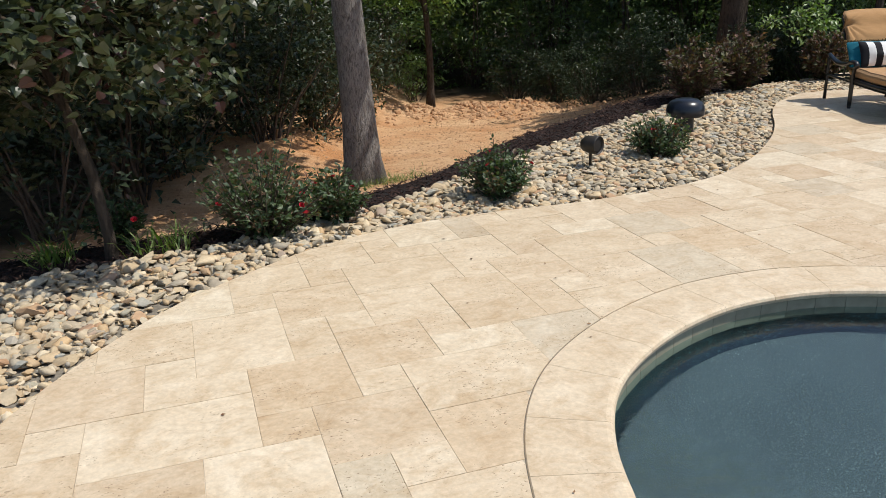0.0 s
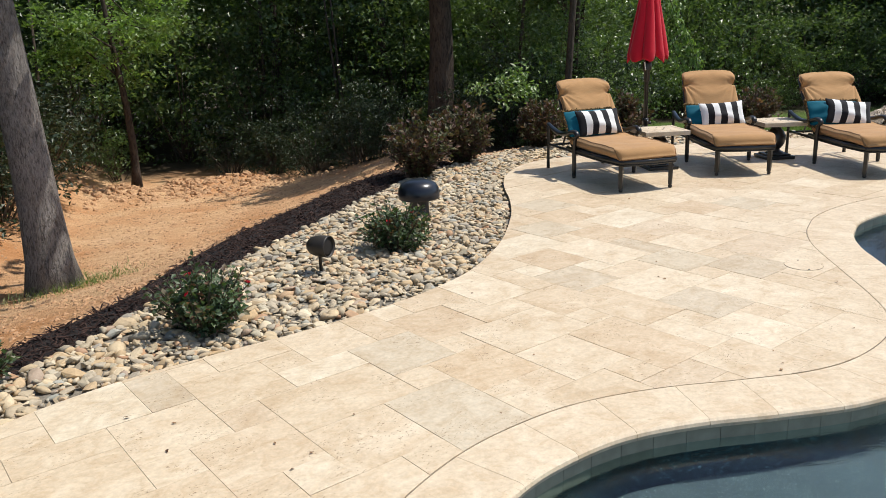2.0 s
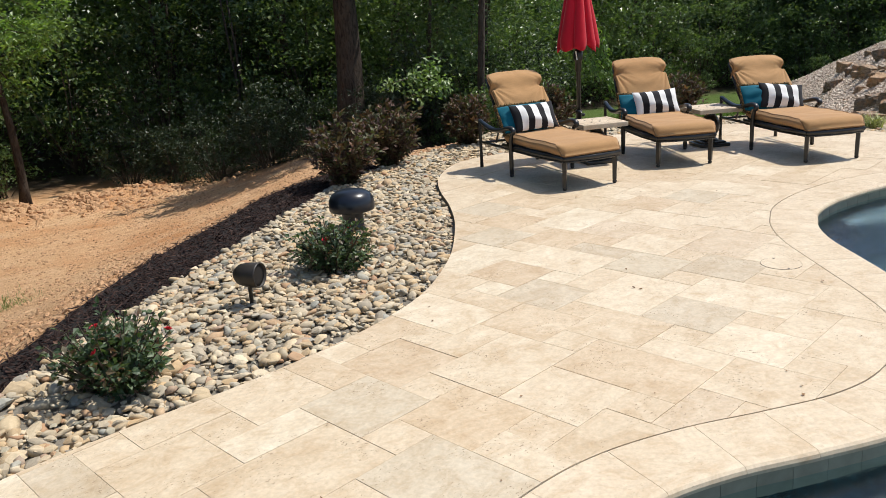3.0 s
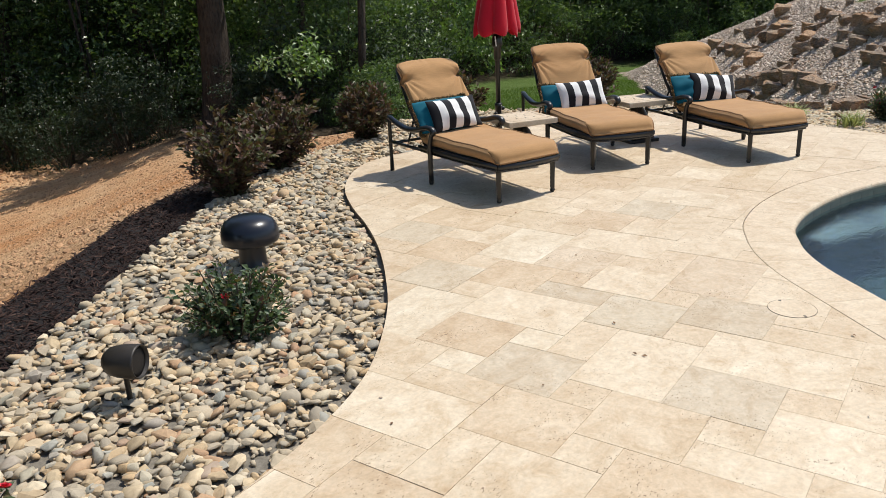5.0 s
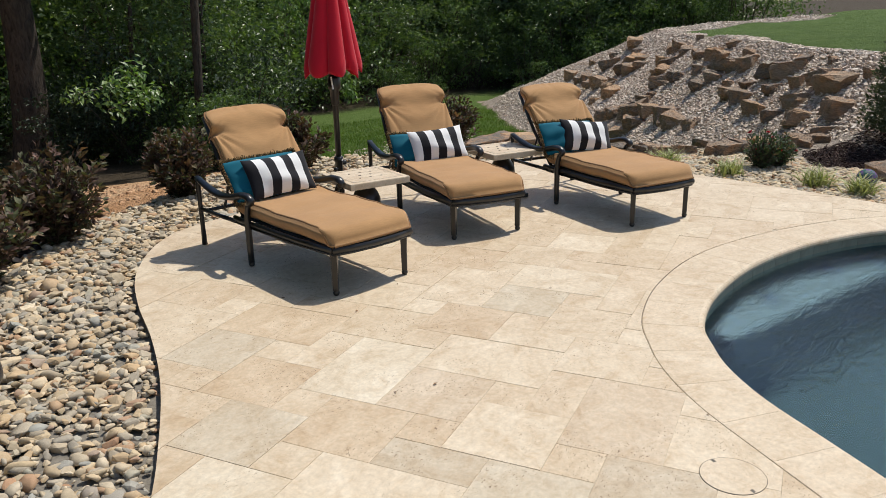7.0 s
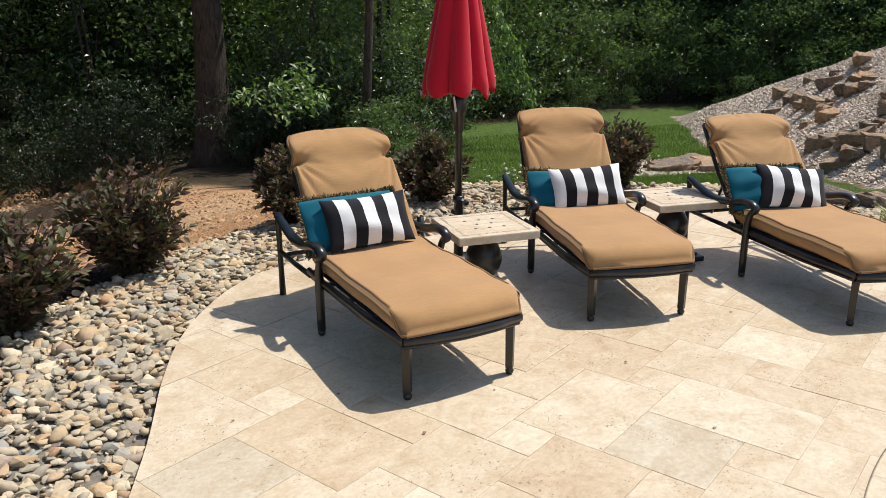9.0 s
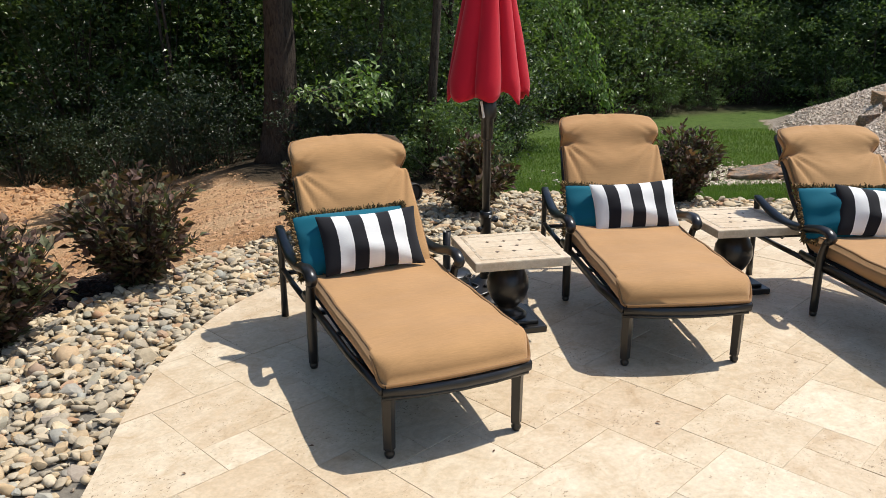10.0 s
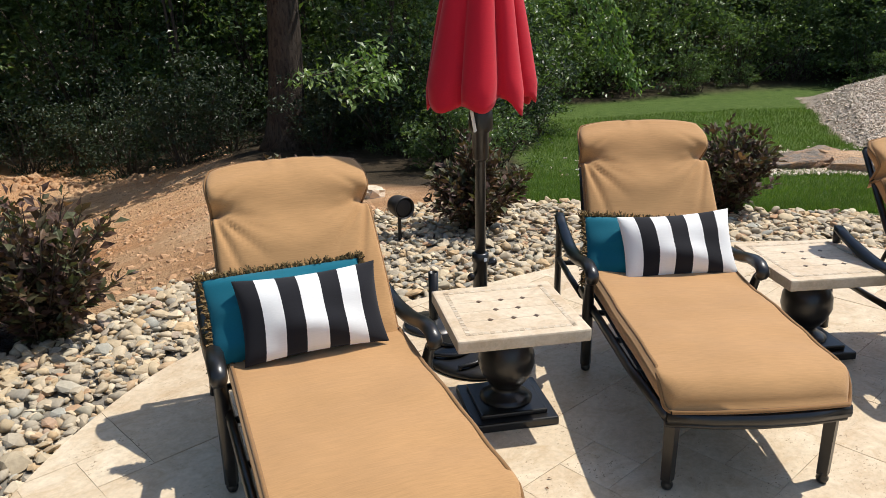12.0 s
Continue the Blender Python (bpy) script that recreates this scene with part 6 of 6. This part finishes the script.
    # bushes whose dark leaf colour stands for shade
    shaded_bushes = [bush(1.7, 2200, 0.13, 40, M_SHADED_LEAVES) for _ in range(2)]
    for models, spots, sink in ((mids, spots_m, 0.0), (kinds, spots_t, 0.0), (low, spots_l, 0.15), (shaded_bushes, spots_e, 0.15), (high, spots_h, 0.2), (far, spots_f, 0.3)):
        xs, ys = np.array([s[0] for s in spots]), np.array([s[1] for s in spots])
        for j, ((x, y, s), z) in enumerate(zip(spots, land(xs, ys))):
            m = pose(x, y, z - sink, 0, 0, r.uniform(0, 360)) @ Matrix.Scale(s, 4)
            if j < len(models):
                models[j].matrix_basis = m
            else:
                copy_thing(models[j % len(models)], m)
    # slim bare stems inside the wood
    for k in range(7):
        p = edge[r.randrange(8, n // 2)]
        x, y = p.x + r.uniform(-0.5, 0.8), p.y + r.uniform(1.0, 3.0)
        z = land_at(x, y)
        ob = part("slim_trunk", mesh("slim_trunk", *tube([(x, y, z - 0.3), (x + r.uniform(-0.3, 0.3), y, z + 2.5), (x + r.uniform(-0.7, 0.7), y + 0.2, z + 6)], [r.uniform(0.04, 0.11), 0.06, 0.03], 8), M_BARK_DARK, True))
        tagged(ob, "slim dark tree trunk at the edge of the wood", "trunk", "slim trunks")


woodland()


def spray(name, label, pts, n, size, mat, seed, droop=0.5, wide=0.16):
    """A leafy branch that stands out from the wood."""
    r = random.Random(seed)
    th = tagged(new(name), label, "branch", "leafy branches")
    line = curve_points(pts, 0.15)
    part("twig", mesh("twig", *tube(line, [0.02 - 0.014 * k / len(line) for k in range(len(line))], 5, cap=False), M_TWIG, True), th)
    places = []
    for _ in range(n):
        k = r.randrange(len(line) - 1)
        p = line[k] + Vector((r.gauss(0, wide), r.gauss(0, wide), r.gauss(0, 0.12)))
        d = Vector((r.gauss(0, 0.8), r.gauss(-0.4, 0.6), r.gauss(-droop, 0.3)))
        places.append((0, facing(p, d, r.uniform(-40, 40), size * r.uniform(0.6, 1.2))))
    tagged(part("foliage", fast_join([SMALL_LEAF], places, "foliage", mat, False), th), kind="stuff")


spray("leafy_branch", "light green leafy branch beside the thick trunk", [(7.9, 19.9, 0.55), (7.2, 19.3, 0.32), (6.35, 19.2, 0.2)], 230, 0.17, M_FOREST_LIGHT, 3)
spray("leafy_branch", "light green leafy branch beside the thick trunk", [(8.1, 19.8, 0.1), (7.5, 19.3, 0.0), (7.0, 19.1, -0.1)], 230, 0.16, M_FOREST_LIGHT, 4)
VINE = "light green vine hanging from a branch at the lawn's edge"
spray("hanging_vine", VINE, [(14.0, 24.7, 3.4), (14.6, 24.2, 2.3), (15.09, 24.1, 1.17), (15.55, 24.1, 0.55), (15.8, 24.1, -0.2), (16.14, 24.1, -1.04)], 620, 0.17, M_FOREST_LIGHT, 5, 1.2, 0.10)
spray("hanging_vine", VINE, [(13.6, 24.9, 2.6), (14.4, 24.3, 1.6), (15.0, 24.2, 0.5), (15.5, 24.1, -0.5)], 380, 0.16, M_FOREST_LIGHT, 6, 1.2, 0.09)


def conifer(x, y, h, seed):
    r = random.Random(seed)
    th = tagged(new("conifer"), "narrow young conifer in mulch on the bank", "conifer")
    th.matrix_basis = pose(x, y, land_at(x, y))
    part("trunk", mesh("trunk", *tube([(0, 0, -0.1), (0, 0, h * 0.95)], [0.035, 0.008], 8), M_BARK_DARK, True), th)
    places = []
    for k in range(1500):
        q = r.random() ** 1.25
        z = 0.03 + q * (h - 0.05)
        reach = (0.36 * (1 - q) ** 0.95 + 0.025) * r.uniform(0.25, 1.1)
        a = r.uniform(0, 6.283)
        d = Vector((math.cos(a), math.sin(a), r.uniform(0.3, 1.1))).normalized()
        tip = Vector((reach * math.cos(a), reach * math.sin(a), z + 0.25 * reach))
        for _ in range(9):
            e = (d + Vector((r.gauss(0, 0.45), r.gauss(0, 0.45), r.gauss(0, 0.45)))).normalized()
            places.append((0, facing(tip - d * r.uniform(0.0, 0.07), e, r.uniform(-90, 90), r.uniform(0.03, 0.065))))
    part("foliage", fast_join([SLIM_LEAF], places, "foliage", M_CONIFER, False), th)


conifer(11.45, 7.15, 1.95, 5)


def grass_tuft(name, label, x, y, n, h, mat, seed, spread=0.12):
    r = random.Random(seed)
    places = []
    blade = [Vector((-0.03, 0, 0)), Vector((0.03, 0, 0)), Vector((0.02, 0.55, 0.16)), Vector((-0.02, 0.55, 0.16)), Vector((0, 1.0, -0.05))], [(0, 1, 2), (0, 2, 3), (3, 2, 4)]
    for _ in range(n):
        a = r.uniform(0, 6.283)
        d = Vector((math.cos(a) * r.uniform(0.3, 1.1), math.sin(a) * r.uniform(0.3, 1.1), r.uniform(0.35, 1.0)))
        p = Vector((r.gauss(0, spread * 0.4), r.gauss(0, spread * 0.4), 0))
        places.append((0, facing(p, d, r.uniform(-40, 40), h * r.uniform(0.6, 1.2))))
    ob = new(name, fast_join([blade], places, name, mat, False))
    ob.matrix_basis = pose(x, y, land_at(x, y))
    return tagged(ob, label, "grass", "grass tufts", "stuff")


for k, (x, y) in enumerate(((9.05, 7.85), (9.15, 7.02), (9.1, 8.6), (9.08, 6.6))):
    grass_tuft("grass_tuft", "variegated ornamental grass tuft among the stones", x, y, 170, 0.24, M_STRIPEGRASS, 40 + k)
for k, (x, y) in enumerate(((-1.72, 4.42), (-2.35, 4.2))):
    grass_tuft("grass_tuft", "rough green grass tuft by the young tree", x, y, 70, 0.22, M_GRASS, 50 + k, 0.22)


def lawn():
    """Blades over the lawn, thicker where it lies near."""
    r = random.Random(91)
    blade = [Vector((-0.07, 0, 0)), Vector((0.07, 0, 0)), Vector((0.0, 1.0, 0.1))], [(0, 1, 2)]
    xs, ys = [], []
    for _ in range(110000):
        t = r.random() ** 1.6
        y = 10.9 + 17 * t
        x = 6.5 + 0.56 * (y - 12) + r.random() * (5 + 9 * t)
        xs.append(x)
        ys.append(y)
    xs, ys = np.array(xs), np.array(ys)
    keep = (signed_distance(GRAVEL_POLY, xs, ys) > 0.05) & ((rocky_bank(xs, ys) < land(xs, ys) - 0.03) | (xs < 9.2))
    xs, ys = xs[keep], ys[keep]
    zs = land(xs, ys)
    places = [(0, facing(Vector((x, y, z)), Vector((r.gauss(0, 0.4), r.gauss(0, 0.4), 1)), r.uniform(-90, 90), r.uniform(0.03, 0.065) * (1 + 0.06 * (y - 11)))) for x, y, z in zip(xs, ys, zs)]
    tagged(new("lawn_grass", fast_join([blade], places, "lawn_grass", M_GRASS, False)), "mown green lawn", "grass", kind="stuff")


lawn()


def rough_lump(r):
    bm = bmesh.new()
    bmesh.ops.create_icosphere(bm, subdivisions=1, radius=1)
    off = Vector((r.uniform(-9, 9), r.uniform(-9, 9), r.uniform(-9, 9)))
    for v in bm.verts:
        v.co *= 1 + 0.55 * noise.noise(v.co * 1.6 + off)
        v.co.z *= 0.75
    bm.verts.index_update()
    vf = [v.co.copy() for v in bm.verts], [tuple(q.index for q in f.verts) for f in bm.faces]
    bm.free()
    return vf


def clods():
    """Lumps of subsoil lying on the raked slope."""
    r = random.Random(17)
    shapes = [rough_lump(r) for _ in range(5)]
    xs, ys, ss = [], [], []
    for _ in range(15000):
        y = 6.0 + 21 * r.random() ** 1.4
        x = r.uniform(-8, 5.8)
        xs.append(x), ys.append(y), ss.append(r.choice((0.010, 0.012, 0.015, 0.018, 0.022, 0.030, 0.040)))
    for _ in range(900):
        xs.append(r.gauss(-1.6, 2.4)), ys.append(r.gauss(27.2, 0.8)), ss.append(r.uniform(0.03, 0.13))
    xs, ys = np.array(xs), np.array(ys)
    keep = signed_distance(PLATE, xs, ys) > 0.1
    zs = land(xs, ys)
    places = [(r.randrange(4), pose(x, y, z - s * 0.05, r.uniform(-30, 30), r.uniform(-30, 30), r.uniform(0, 360)) @ Matrix.Scale(s, 4)) for x, y, z, s, k in zip(xs, ys, zs, ss, keep) if k]
    tagged(new("soil_clods", fast_join(shapes, places, "soil_clods", M_CLOD, False)), "lumps of orange subsoil on the raked slope", "soil", kind="stuff")


clods()

ball = tagged(new("gazing_ball"), "glass gazing ball with purple and green mosaic among the stones", "garden ball")
M_BALL = pebbles("mosaic glass", [(0.0, (0.10, 0.03, 0.16)), (0.4, (0.05, 0.16, 0.10)), (0.7, (0.22, 0.10, 0.28)), (1.0, (0.15, 0.25, 0.2))], 0.15)
bm = bmesh.new()
bmesh.ops.create_icosphere(bm, subdivisions=3, radius=0.09)
bmesh.ops.split_edges(bm, edges=bm.edges[:])
part("globe", from_bm(bm, "globe", M_BALL), ball)
ball.matrix_basis = pose(9.36, 6.66, 0.05)

def dry_leaves():
    """A few dry leaves and seed husks blown over the paving."""
    r = random.Random(63)
    places = []
    while len(places) < 60:
        x, y = r.uniform(-1.2, 6.5), r.uniform(0.8, 8.5)
        spot = (np.array([x]), np.array([y]))
        if signed_distance(DECK_POLY, *spot)[0] < -0.1 and signed_distance([(p.x, p.y) for p in LIP_LINE[::6]], *spot)[0] > 0.1:
            places.append((0, facing(Vector((x, y, 0.004)), Vector((r.gauss(0, 1), r.gauss(0, 1), 0.15)), r.uniform(-25, 25), r.uniform(0.010, 0.030))))
    tagged(new("dry_leaves", fast_join([SMALL_LEAF], places, "dry_leaves", M_DRYLEAF, False)), "dry brown leaf scraps on the paving", "leaves", kind="stuff")


M_DRYLEAF = pebbles("dry leaf", [(0.0, (0.10, 0.05, 0.03)), (0.6, (0.20, 0.11, 0.06)), (1.0, (0.32, 0.20, 0.11))], 0.8)
dry_leaves()

# grass round the foot of the grey trunk, a pale rock on the soil
for k, (x, y) in enumerate(((-1.95, 14.65), (-1.6, 14.75), (-1.75, 14.95), (-2.3, 14.45), (-1.3, 14.9), (-2.75, 14.5))):
    grass_tuft("grass_tuft", "sparse pale grass at the foot of the grey trunk", x, y, 150, 0.15, M_STRIPEGRASS if k % 3 == 2 else M_GRASS, 70 + k, 0.7)

lean = tagged(new("slim_trunk", mesh("slim_trunk", *tube([(9.02, 19.8, -1.9), (9.18, 19.83, 0.3), (9.4, 19.9, 3.2), (9.6, 20.0, 6.0)], [0.10, 0.09, 0.08, 0.05], 10), M_BARK_DARK, True)), "slim leaning dark trunk in the underwood", "trunk", "slim trunks")
rock = part("pale_rock", mesh("pale_rock", *angular_rock(random.Random(8), 0.6), M_TABLETOP), None, "", pose(6.18, 14.17, land_at(6.18, 14.17) + 0.05, 5, 4, 30) @ Matrix.Scale(0.13, 4))
tagged(rock, "pale rock lying on the raked soil", "rock")

paving()
